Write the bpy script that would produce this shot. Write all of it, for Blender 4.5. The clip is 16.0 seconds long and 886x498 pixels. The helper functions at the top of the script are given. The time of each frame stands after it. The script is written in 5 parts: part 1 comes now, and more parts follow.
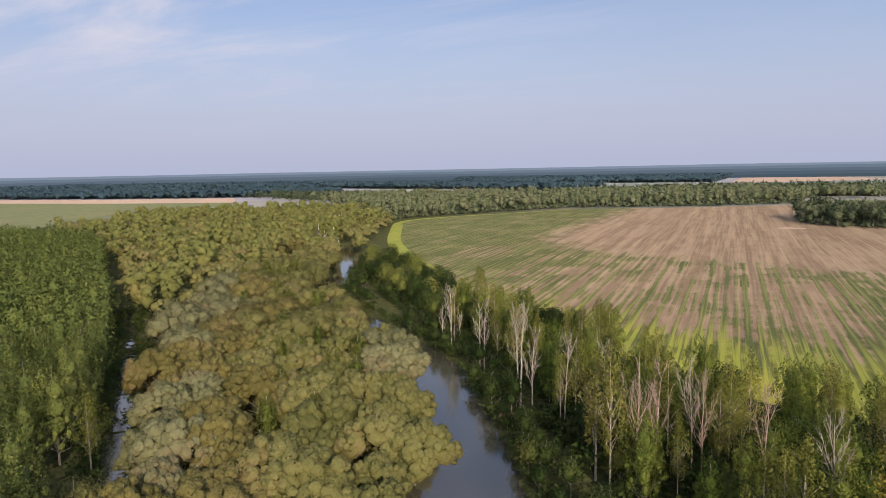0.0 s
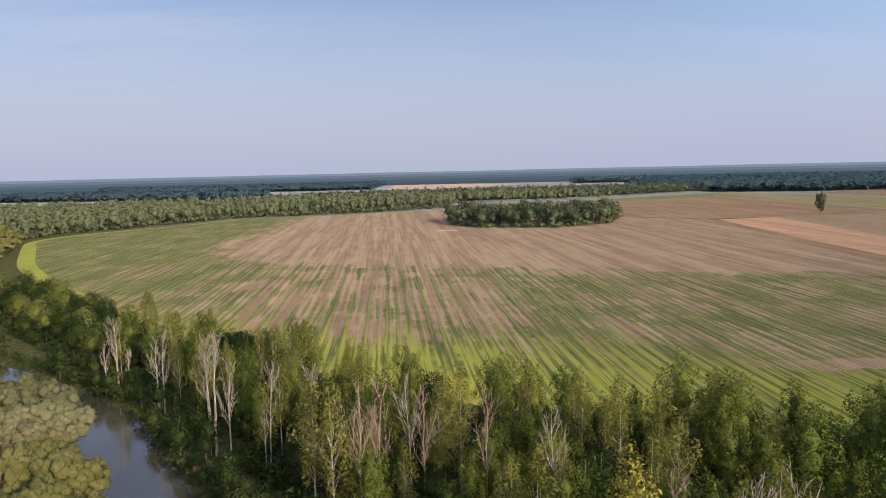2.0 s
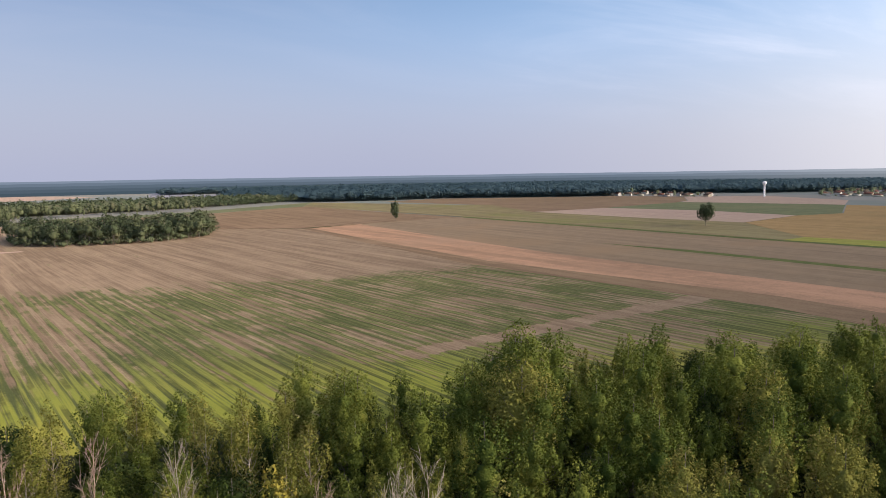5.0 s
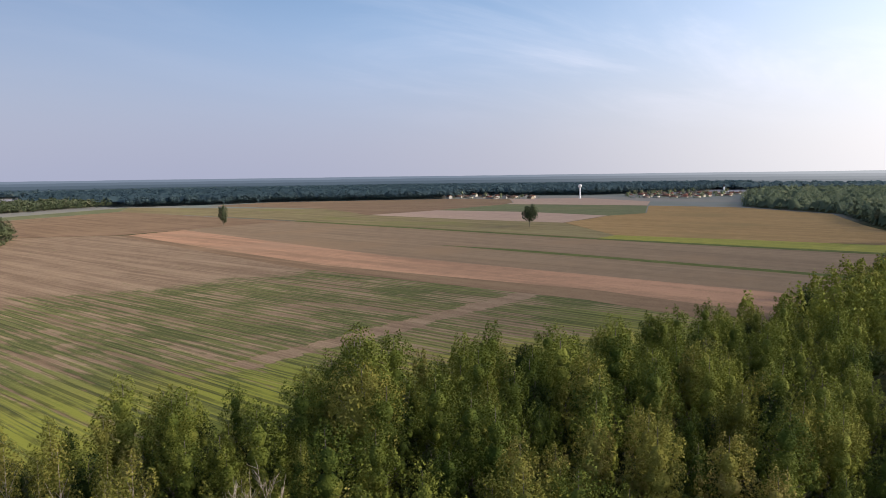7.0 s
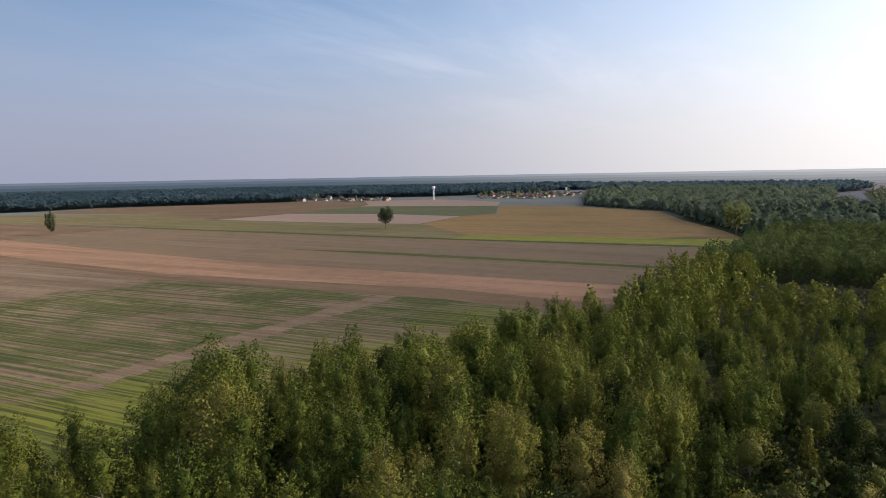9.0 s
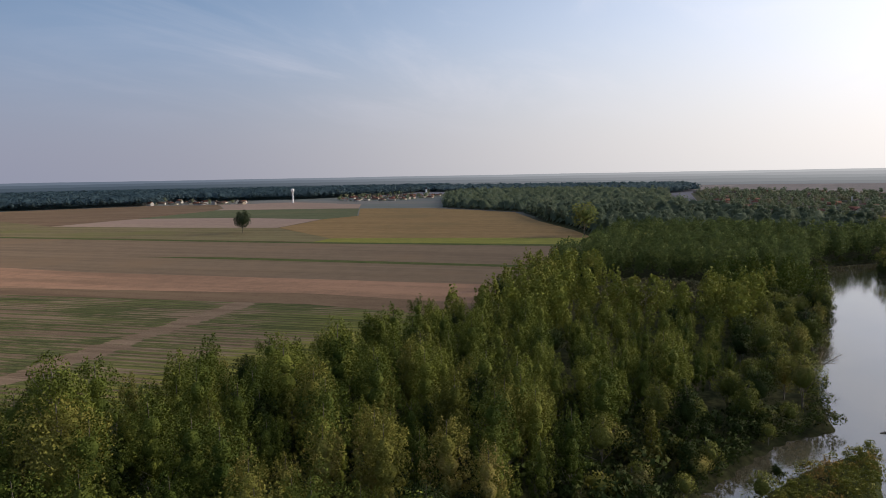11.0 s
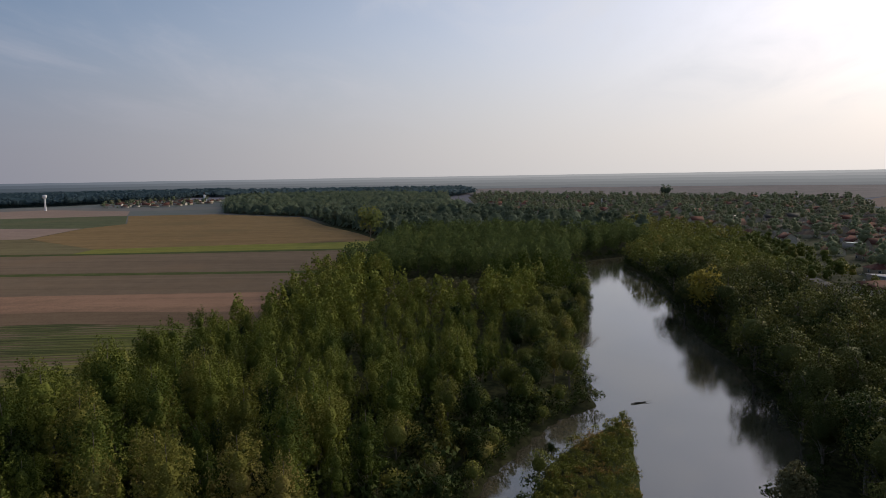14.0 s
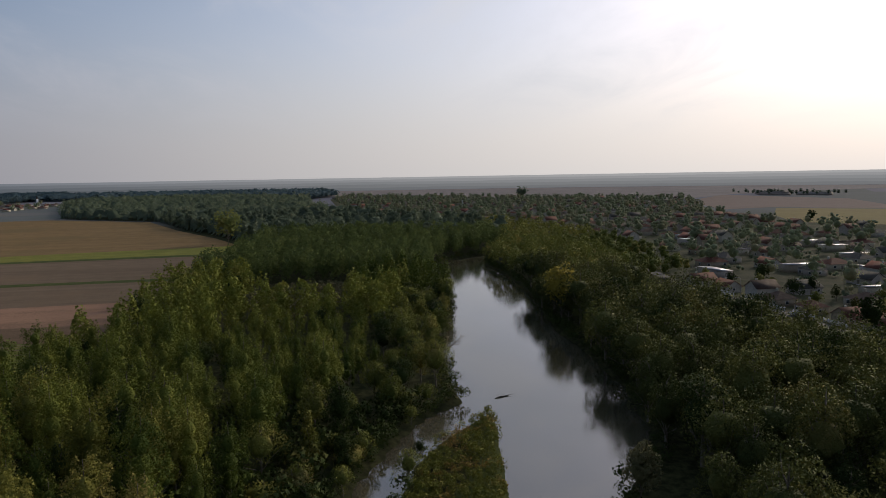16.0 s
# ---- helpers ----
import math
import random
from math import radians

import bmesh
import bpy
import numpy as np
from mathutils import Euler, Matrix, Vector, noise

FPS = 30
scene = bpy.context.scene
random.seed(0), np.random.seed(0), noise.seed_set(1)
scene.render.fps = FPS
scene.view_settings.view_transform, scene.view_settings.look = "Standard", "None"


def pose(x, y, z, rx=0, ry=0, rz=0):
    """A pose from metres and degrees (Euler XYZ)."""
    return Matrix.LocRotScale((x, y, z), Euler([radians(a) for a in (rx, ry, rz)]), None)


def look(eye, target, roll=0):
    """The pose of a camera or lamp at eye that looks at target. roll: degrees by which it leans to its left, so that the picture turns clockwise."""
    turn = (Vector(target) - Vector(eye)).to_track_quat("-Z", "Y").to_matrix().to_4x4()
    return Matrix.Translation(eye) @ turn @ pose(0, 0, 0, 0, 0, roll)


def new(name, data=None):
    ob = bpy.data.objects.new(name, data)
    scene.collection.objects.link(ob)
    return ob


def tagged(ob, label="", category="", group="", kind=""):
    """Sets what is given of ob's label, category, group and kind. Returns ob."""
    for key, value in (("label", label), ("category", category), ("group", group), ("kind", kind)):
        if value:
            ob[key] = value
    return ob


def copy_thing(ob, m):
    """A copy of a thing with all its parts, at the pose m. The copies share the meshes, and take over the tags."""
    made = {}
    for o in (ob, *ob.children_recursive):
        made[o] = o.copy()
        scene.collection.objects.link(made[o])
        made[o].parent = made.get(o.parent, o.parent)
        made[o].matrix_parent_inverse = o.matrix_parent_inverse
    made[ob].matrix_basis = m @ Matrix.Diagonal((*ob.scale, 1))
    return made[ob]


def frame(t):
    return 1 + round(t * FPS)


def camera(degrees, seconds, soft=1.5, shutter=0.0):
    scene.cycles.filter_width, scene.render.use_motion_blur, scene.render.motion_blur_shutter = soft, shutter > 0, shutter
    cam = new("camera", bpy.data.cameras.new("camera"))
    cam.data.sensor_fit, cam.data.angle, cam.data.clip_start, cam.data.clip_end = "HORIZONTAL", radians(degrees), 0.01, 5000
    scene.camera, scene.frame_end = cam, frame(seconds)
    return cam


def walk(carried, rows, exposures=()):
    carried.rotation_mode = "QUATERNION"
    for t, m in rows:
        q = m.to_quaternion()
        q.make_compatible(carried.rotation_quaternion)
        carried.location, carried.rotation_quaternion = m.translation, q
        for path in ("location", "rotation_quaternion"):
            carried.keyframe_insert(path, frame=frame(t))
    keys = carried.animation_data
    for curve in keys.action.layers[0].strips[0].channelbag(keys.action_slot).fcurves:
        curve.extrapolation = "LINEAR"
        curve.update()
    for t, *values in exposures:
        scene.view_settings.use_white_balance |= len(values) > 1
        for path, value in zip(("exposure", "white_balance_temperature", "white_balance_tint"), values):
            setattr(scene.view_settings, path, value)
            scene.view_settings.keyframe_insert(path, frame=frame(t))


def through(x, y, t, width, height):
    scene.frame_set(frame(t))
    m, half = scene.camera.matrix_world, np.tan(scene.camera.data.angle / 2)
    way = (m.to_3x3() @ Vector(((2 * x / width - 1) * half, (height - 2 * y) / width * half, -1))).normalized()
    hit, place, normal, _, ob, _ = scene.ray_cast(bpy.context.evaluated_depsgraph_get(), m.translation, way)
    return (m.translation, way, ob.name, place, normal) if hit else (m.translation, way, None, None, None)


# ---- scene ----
cam = camera(65.91, 16.0, soft=0.55)
PATH = [
    (0.0, pose(9.47, -14.71, 45.30, 83.28, 1.12, 26.74)),
    (0.5, pose(7.14, -12.45, 45.44, 83.27, 1.22, 21.16)),
    (1.0, pose(5.25, -10.07, 45.38, 83.28, 1.34, 16.75)),
    (1.5, pose(3.42, -7.47, 45.24, 83.29, 1.34, 8.07)),
    (2.0, pose(1.94, -4.86, 45.28, 83.43, 1.29, -0.94)),
    (2.5, pose(0.85, -2.84, 45.17, 83.49, 1.06, -9.49)),
    (3.0, pose(0.23, -1.77, 45.12, 83.58, 0.93, -16.21)),
    (3.5, pose(0.05, -1.45, 45.11, 83.61, 0.87, -22.55)),
    (4.0, pose(0.10, -1.35, 45.05, 83.69, 0.97, -27.48)),
    (4.5, pose(0.15, -1.25, 45.00, 83.73, 0.98, -30.63)),
    (5.0, pose(0.20, -1.15, 44.95, 83.74, 0.91, -34.14)),
    (7.5, pose(0.42, -0.40, 44.86, 83.82, 0.84, -51.08)),
    (8.0, pose(0.38, -0.33, 44.89, 83.82, 0.94, -54.05)),
    (8.5, pose(0.34, -0.27, 44.92, 83.82, 0.94, -57.03)),
    (9.0, pose(0.30, -0.20, 44.95, 83.80, 1.02, -60.08)),
    (11.5, pose(0.07, -0.03, 44.99, 83.80, 0.98, -74.97)),
    (12.0, pose(0.03, 0.00, 45.00, 83.81, 0.96, -78.45)),
    (12.5, pose(0.03, 0.04, 44.98, 83.83, 0.95, -81.50)),
    (13.0, pose(0.03, 0.09, 44.97, 83.83, 0.91, -84.45)),
    (13.5, pose(0.03, 0.14, 44.95, 83.85, 0.95, -87.05)),
    (14.0, pose(0.03, 0.18, 44.93, 83.86, 0.94, -89.49)),
    (14.5, pose(0.04, 0.22, 44.91, 83.86, 0.97, -92.04)),
    (15.0, pose(0.05, 0.27, 44.90, 83.86, 0.94, -94.57)),
    (15.5, pose(0.06, 0.32, 44.88, 83.90, 0.93, -96.97)),
    (16.0, pose(0.07, 0.36, 44.87, 83.86, 0.96, -100.95)),
]
EXPOSURES = [(0.0, 0.08), (3.5, 0.10), (5.0, 0.05), (9.0, -0.28), (12.0, -0.82), (16.0, -1.18)]
walk(cam, PATH, EXPOSURES)

# ---- world, sun ----
SUN_YAW, SUN_UP = -141.0, 22.0
SUN_DIR = Vector((-math.sin(radians(SUN_YAW)) * math.cos(radians(SUN_UP)), math.cos(radians(SUN_YAW)) * math.cos(radians(SUN_UP)), math.sin(radians(SUN_UP))))


class Nodes:
    """A short way to write node trees."""

    def __init__(self, tree):
        self.tree = tree
        self.tree.nodes.clear()

    def add(self, kind, **values):
        node = self.tree.nodes.new(kind)
        for key, value in values.items():
            setattr(node, key, value)
        return node

    def put(self, socket, value):
        if isinstance(value, bpy.types.NodeSocket):
            self.tree.links.new(value, socket)
        elif isinstance(value, (tuple, list)) and len(value) == 3 and socket.type == "RGBA":
            socket.default_value = (*value, 1)
        else:
            socket.default_value = value

    def math(self, op, a, b=0.0, c=0.0, clamp=False):
        node = self.add("ShaderNodeMath", operation=op, use_clamp=clamp)
        for socket, value in zip(node.inputs, (a, b, c)):
            self.put(socket, value)
        return node.outputs[0]

    def ramp(self, value, lo, hi, a=0.0, b=1.0):
        node = self.add("ShaderNodeMapRange", interpolation_type="SMOOTHSTEP")
        for socket, v in zip(node.inputs, (value, lo, hi, a, b)):
            self.put(socket, v)
        return node.outputs[0]

    def mix(self, f, a, b):
        node = self.add("ShaderNodeMix", data_type="RGBA")
        self.put(node.inputs[0], f)
        self.put(node.inputs[6], a)
        self.put(node.inputs[7], b)
        return node.outputs[2]

    def noise(self, vector, scale, detail=4.0, rough=0.55, distort=0.0):
        node = self.add("ShaderNodeTexNoise")
        self.put(node.inputs["Vector"], vector)
        node.inputs["Scale"].default_value = scale
        node.inputs["Detail"].default_value = detail
        node.inputs["Roughness"].default_value = rough
        node.inputs["Distortion"].default_value = distort
        return node.outputs["Fac"]

    def stretch(self, vector, scale, turn=0.0):
        node = self.add("ShaderNodeMapping")
        self.put(node.inputs["Vector"], vector)
        node.inputs["Scale"].default_value = scale
        node.inputs["Rotation"].default_value = (0, 0, radians(turn))
        return node.outputs[0]

    def place(self):
        return self.add("ShaderNodeNewGeometry").outputs["Position"]

    def split(self, vector):
        node = self.add("ShaderNodeSeparateXYZ")
        self.put(node.inputs[0], vector)
        return node.outputs


world = bpy.data.worlds.new("sky")
scene.world = world
world.use_nodes = True
n = Nodes(world.node_tree)
sky = n.add("ShaderNodeTexSky", sky_type="NISHITA", sun_disc=False, sun_elevation=radians(SUN_UP), sun_rotation=radians(-SUN_YAW))
sky.air_density, sky.dust_density, sky.ozone_density, sky.altitude = 1.0, 2.5, 2.0, 150
way = n.add("ShaderNodeTexCoord").outputs["Generated"]
wx, wy, wz = n.split(way)
# thin high cloud: noise on a flat sheet far above
flat = n.add("ShaderNodeCombineXYZ")
up = n.math("ADD", n.math("MAXIMUM", wz, 0.0), 0.12)
n.put(flat.inputs[0], n.math("DIVIDE", wx, up))
n.put(flat.inputs[1], n.math("DIVIDE", wy, up))
streak = n.noise(n.stretch(flat.outputs[0], (0.5, 1.1, 1), 25), 1.1, 6.0, 0.6, 0.6)
cloud = n.math("MULTIPLY", n.ramp(streak, 0.40, 0.80), n.ramp(wz, 0.02, 0.14))
where = n.math("MAXIMUM", n.ramp(wx, -0.1, -0.6), n.ramp(wx, 0.55, 0.95))
cloud = n.math("MULTIPLY", cloud, n.math("ADD", n.math("MULTIPLY", where, 0.85), 0.10))
violet = n.add("ShaderNodeVectorMath", operation="MULTIPLY")
n.put(violet.inputs[0], sky.outputs[0])
violet.inputs[1].default_value = (1.12, 1.0, 1.08)
colour = n.mix(cloud, violet.outputs[0], (6.6, 6.2, 6.7))
# haze that thickens towards the horizon, and a wide bright aureole round the sun
veil = n.ramp(wz, 0.0, 0.30, 0.88, 0.0)
side = n.math("ADD", n.math("MULTIPLY", wx, SUN_DIR.x), n.math("MULTIPLY", wy, SUN_DIR.y))
haze = n.mix(n.ramp(side, -0.4, 0.9), (4.15, 4.42, 5.95), (8.0, 7.7, 7.7))
colour = n.mix(veil, colour, haze)
aim = n.math("ADD", side, n.math("MULTIPLY", wz, SUN_DIR.z))
aim = n.math("MAXIMUM", aim, 0.0)
glow = n.math("ADD", n.math("MULTIPLY", n.math("POWER", aim, 1.7), 8.3), n.math("MULTIPLY", n.math("POWER", aim, 10.0), 0.8))
tint = n.add("ShaderNodeVectorMath", operation="SCALE")
tint.inputs[0].default_value = (1.0, 0.97, 0.94)
n.put(tint.inputs[3], glow)
total = n.add("ShaderNodeVectorMath", operation="ADD")
n.put(total.inputs[0], colour)
n.put(total.inputs[1], tint.outputs[0])
blue = n.add("ShaderNodeVectorMath", operation="SCALE")
blue.inputs[0].default_value = (0.6, 1.45, 2.5)
n.put(blue.inputs[3], n.math("MULTIPLY", n.ramp(wz, 0.0, 0.22), n.ramp(side, -0.9, 0.0)))
more = n.add("ShaderNodeVectorMath", operation="ADD")
n.put(more.inputs[0], total.outputs[0])
n.put(more.inputs[1], blue.outputs[0])
colour = more.outputs[0]
back = n.add("ShaderNodeBackground")
n.put(back.inputs[0], colour)
back.inputs[1].default_value = 0.115
n.put(n.add("ShaderNodeOutputWorld").inputs[0], back.outputs[0])

sun = new("sun", bpy.data.lights.new("sun", "SUN"))
sun.data.energy, sun.data.angle, sun.data.color = 4.2, radians(0.6), (1.0, 0.86, 0.68)
sun.matrix_world = look(SUN_DIR * 100, (0, 0, 0))

# ---- materials ----


def material(name):
    mat = bpy.data.materials.new(name)
    mat.use_nodes = True
    return mat, Nodes(mat.node_tree)


def finish(n, colour, rough=0.8, bump=None, strength=0.3, metal=0.0, distance=0.1, matt=0.0, gloss=0.2):
    bsdf = n.add("ShaderNodeBsdfPrincipled")
    n.put(bsdf.inputs["Base Color"], colour)
    n.put(bsdf.inputs["Roughness"], rough)
    n.put(bsdf.inputs["Metallic"], metal)
    bsdf.inputs["Specular IOR Level"].default_value = gloss
    bsdf.inputs["Diffuse Roughness"].default_value = matt
    if bump is not None:
        b = n.add("ShaderNodeBump")
        b.inputs["Strength"].default_value, b.inputs["Distance"].default_value = strength, distance
        n.put(b.inputs["Height"], bump)
        n.put(bsdf.inputs["Normal"], b.outputs[0])
    n.put(n.add("ShaderNodeOutputMaterial").inputs[0], bsdf.outputs[0])


def dark_of(tone):
    return tuple(0.25 * v for v in tone)


def leaf_material(name, dark, light, turned, share=0.15, through=0.16, cell=6.0):
    """Leaves: a tint for each tree, patches within the crown, single leaves that differ, light through the blade."""
    mat, n = material(name)
    p = n.place()
    info = n.add("ShaderNodeObjectInfo").outputs["Random"]
    island = n.add("ShaderNodeNewGeometry").outputs["Random Per Island"]
    patch = n.noise(p, 1.0 / cell, 3.0)
    f = n.math("ADD", n.math("MULTIPLY", patch, 0.75), n.math("MULTIPLY", info, 0.5))
    f = n.math("ADD", f, n.math("MULTIPLY", island, 0.14))
    colour = n.mix(n.ramp(f, 0.30, 1.0), dark, light)
    old = n.math("ADD", n.noise(p, 0.5 / cell, 2.0), n.math("MULTIPLY", island, 0.16))
    old = n.math("ADD", old, n.math("MULTIPLY", info, 0.14))
    colour = n.mix(n.ramp(old, 0.78 - share, 0.95 - share), colour, turned)
    blades = n.add("ShaderNodeTexVoronoi", feature="F1")
    n.put(blades.inputs["Vector"], p)
    blades.inputs["Scale"].default_value = 22.0 / cell
    shade = n.add("ShaderNodeSeparateColor")
    n.put(shade.inputs[0], blades.outputs["Color"])
    colour = n.mix(n.math("MULTIPLY", shade.outputs[0], 0.28), colour, n.mix(0.5, colour, dark_of(dark)))
    face = n.add("ShaderNodeBsdfPrincipled")
    n.put(face.inputs["Base Color"], colour)
    face.inputs["Roughness"].default_value = 0.7
    face.inputs["Specular IOR Level"].default_value = 0.06
    tuft = n.add("ShaderNodeBump")
    tuft.inputs["Strength"].default_value, tuft.inputs["Distance"].default_value = 0.4, 0.035 * cell
    n.put(tuft.inputs["Height"], n.math("ADD", n.math("MULTIPLY", blades.outputs["Distance"], -1.2), n.noise(p, 8.0 / cell, 3.0, 0.7)))
    n.put(face.inputs["Normal"], tuft.outputs[0])
    glow = n.add("ShaderNodeBsdfTranslucent")
    n.put(glow.inputs[0], colour)
    both = n.add("ShaderNodeMixShader")
    both.inputs[0].default_value = through
    n.put(both.inputs[1], face.outputs[0])
    n.put(both.inputs[2], glow.outputs[0])
    n.put(n.add("ShaderNodeOutputMaterial").inputs[0], both.outputs[0])
    return mat


LEAF_POPLAR = leaf_material("poplar_leaves", (0.056, 0.086, 0.016), (0.200, 0.222, 0.042), (0.230, 0.228, 0.052), 0.05, 0.22)
LEAF_PLANTED = leaf_material("plantation_leaves", (0.076, 0.100, 0.026), (0.158, 0.176, 0.046), (0.200, 0.200, 0.052), 0.02)
LEAF_FRESH = leaf_material("fresh_green_leaves", (0.075, 0.096, 0.020), (0.150, 0.168, 0.036), (0.190, 0.176, 0.046), 0.05, 0.25)
LEAF_YELLOW = leaf_material("yellowing_leaves", (0.129, 0.138, 0.028), (0.248, 0.237, 0.053), (0.291, 0.248, 0.078), 0.06, 0.3)
LEAF_GOLD = leaf_material("golden_leaves", (0.25, 0.215, 0.035), (0.38, 0.315, 0.06), (0.36, 0.27, 0.06), 0.1)
LEAF_WILLOW = leaf_material("willow_leaves", (0.092, 0.092, 0.028), (0.176, 0.160, 0.056), (0.185, 0.146, 0.060), 0.05)
LEAF_OCHRE = leaf_material("ochre_willow_leaves", (0.104, 0.090, 0.028), (0.168, 0.140, 0.046), (0.172, 0.132, 0.056), 0.07)
LEAF_SILVER = leaf_material("silver_willow_leaves", (0.115, 0.112, 0.050), (0.195, 0.184, 0.090), (0.176, 0.142, 0.070), 0.05)
LEAF_OLIVE = leaf_material("broad_leaves", (0.091, 0.114, 0.025), (0.228, 0.235, 0.055), (0.326, 0.269, 0.076), 0.05, 0.25)
# Haze over the stand is put into its brighter, cooler leaf colour.
LEAF_STAND = leaf_material("stand_leaves", (0.076, 0.110, 0.036), (0.200, 0.235, 0.076), (0.225, 0.235, 0.078), 0.04, 0.45, 9.0)
LEAF_BANK = leaf_material("bank_tree_leaves", (0.056, 0.072, 0.022), (0.150, 0.158, 0.044), (0.200, 0.176, 0.056), 0.05, 0.2)
LEAF_MIXED = leaf_material("mixed_wood_leaves", (0.078, 0.090, 0.026), (0.168, 0.168, 0.050), (0.205, 0.178, 0.060), 0.06, 0.2)
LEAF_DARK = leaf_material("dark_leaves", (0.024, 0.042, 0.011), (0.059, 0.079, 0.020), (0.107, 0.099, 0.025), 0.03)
# Far wood leaves: distance haze is put into the colour, paler and greyer.
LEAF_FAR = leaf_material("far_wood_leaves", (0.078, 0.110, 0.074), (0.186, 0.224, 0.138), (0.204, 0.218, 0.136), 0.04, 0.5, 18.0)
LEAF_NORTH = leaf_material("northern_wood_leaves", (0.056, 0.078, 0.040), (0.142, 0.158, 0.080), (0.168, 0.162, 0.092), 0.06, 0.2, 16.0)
# Blue-grey of the far woods: distance haze put into the leaf colour.
LEAF_HAZE_BLUE = leaf_material("far_dark_wood_leaves", (0.059, 0.100, 0.121), (0.108, 0.158, 0.166), (0.118, 0.152, 0.138), 0.02, 0.4, 24.0)
# Garden leaves lifted pale in place of haze over the town.
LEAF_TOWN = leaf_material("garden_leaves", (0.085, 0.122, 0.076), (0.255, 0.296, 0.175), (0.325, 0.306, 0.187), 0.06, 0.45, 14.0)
LEAF_REED = leaf_material("bank_plants", (0.140, 0.155, 0.028), (0.290, 0.269, 0.061), (0.351, 0.211, 0.068), 0.14, 0.2, 2.5)
LEAF_RUST = leaf_material("rust_leaves", (0.195, 0.117, 0.057), (0.312, 0.195, 0.097), (0.312, 0.221, 0.103), 0.1)


def bark_material(name, dark, light):
    mat, n = material(name)
    p = n.place()
    grain = n.noise(n.stretch(p, (3, 3, 0.8)), 2.0, 5.0)
    finish(n, n.mix(n.ramp(grain, 0.35, 0.65), dark, light), 0.9, grain, 0.5)
    return mat


BARK = bark_material("grey_bark", (0.10, 0.085, 0.065), (0.24, 0.21, 0.17))
BARK_PALE = bark_material("bare_pale_wood", (0.22, 0.18, 0.135), (0.44, 0.38, 0.30))
WHITE_BARK = bark_material("white_bark", (0.40, 0.37, 0.33), (0.66, 0.63, 0.58))
BARK_PINK = bark_material("bare_twigs", (0.22, 0.15, 0.11), (0.42, 0.31, 0.24))


def soil_material(name, a, b, c, turn=3.0, rows=5.0, contrast=0.5):
    """Tilled or cut ground: bands along the furrows, clods, pale patches."""
    mat, n = material(name)
    p = n.place()
    big = n.noise(p, 0.012, 4.0)
    band = n.noise(n.stretch(p, (1.0 / rows, 0.006, 1), turn), 1.0, 4.0, 0.6)
    fine = n.noise(p, 1.3, 5.0, 0.65)
    mid = n.noise(p, 0.11, 5.0, 0.65)
    f = n.math("ADD", n.math("MULTIPLY", band, contrast), n.math("MULTIPLY", mid, 1.0 - contrast))
    f = n.math("ADD", f, n.math("MULTIPLY", n.math("SUBTRACT", fine, 0.5), 0.5))
    colour = n.mix(n.ramp(f, 0.34, 0.66), a, b)
    colour = n.mix(n.ramp(big, 0.5, 0.72), colour, c)
    finish(n, colour, 0.95, fine, 0.6, matt=0.7, gloss=0.03)
    return mat


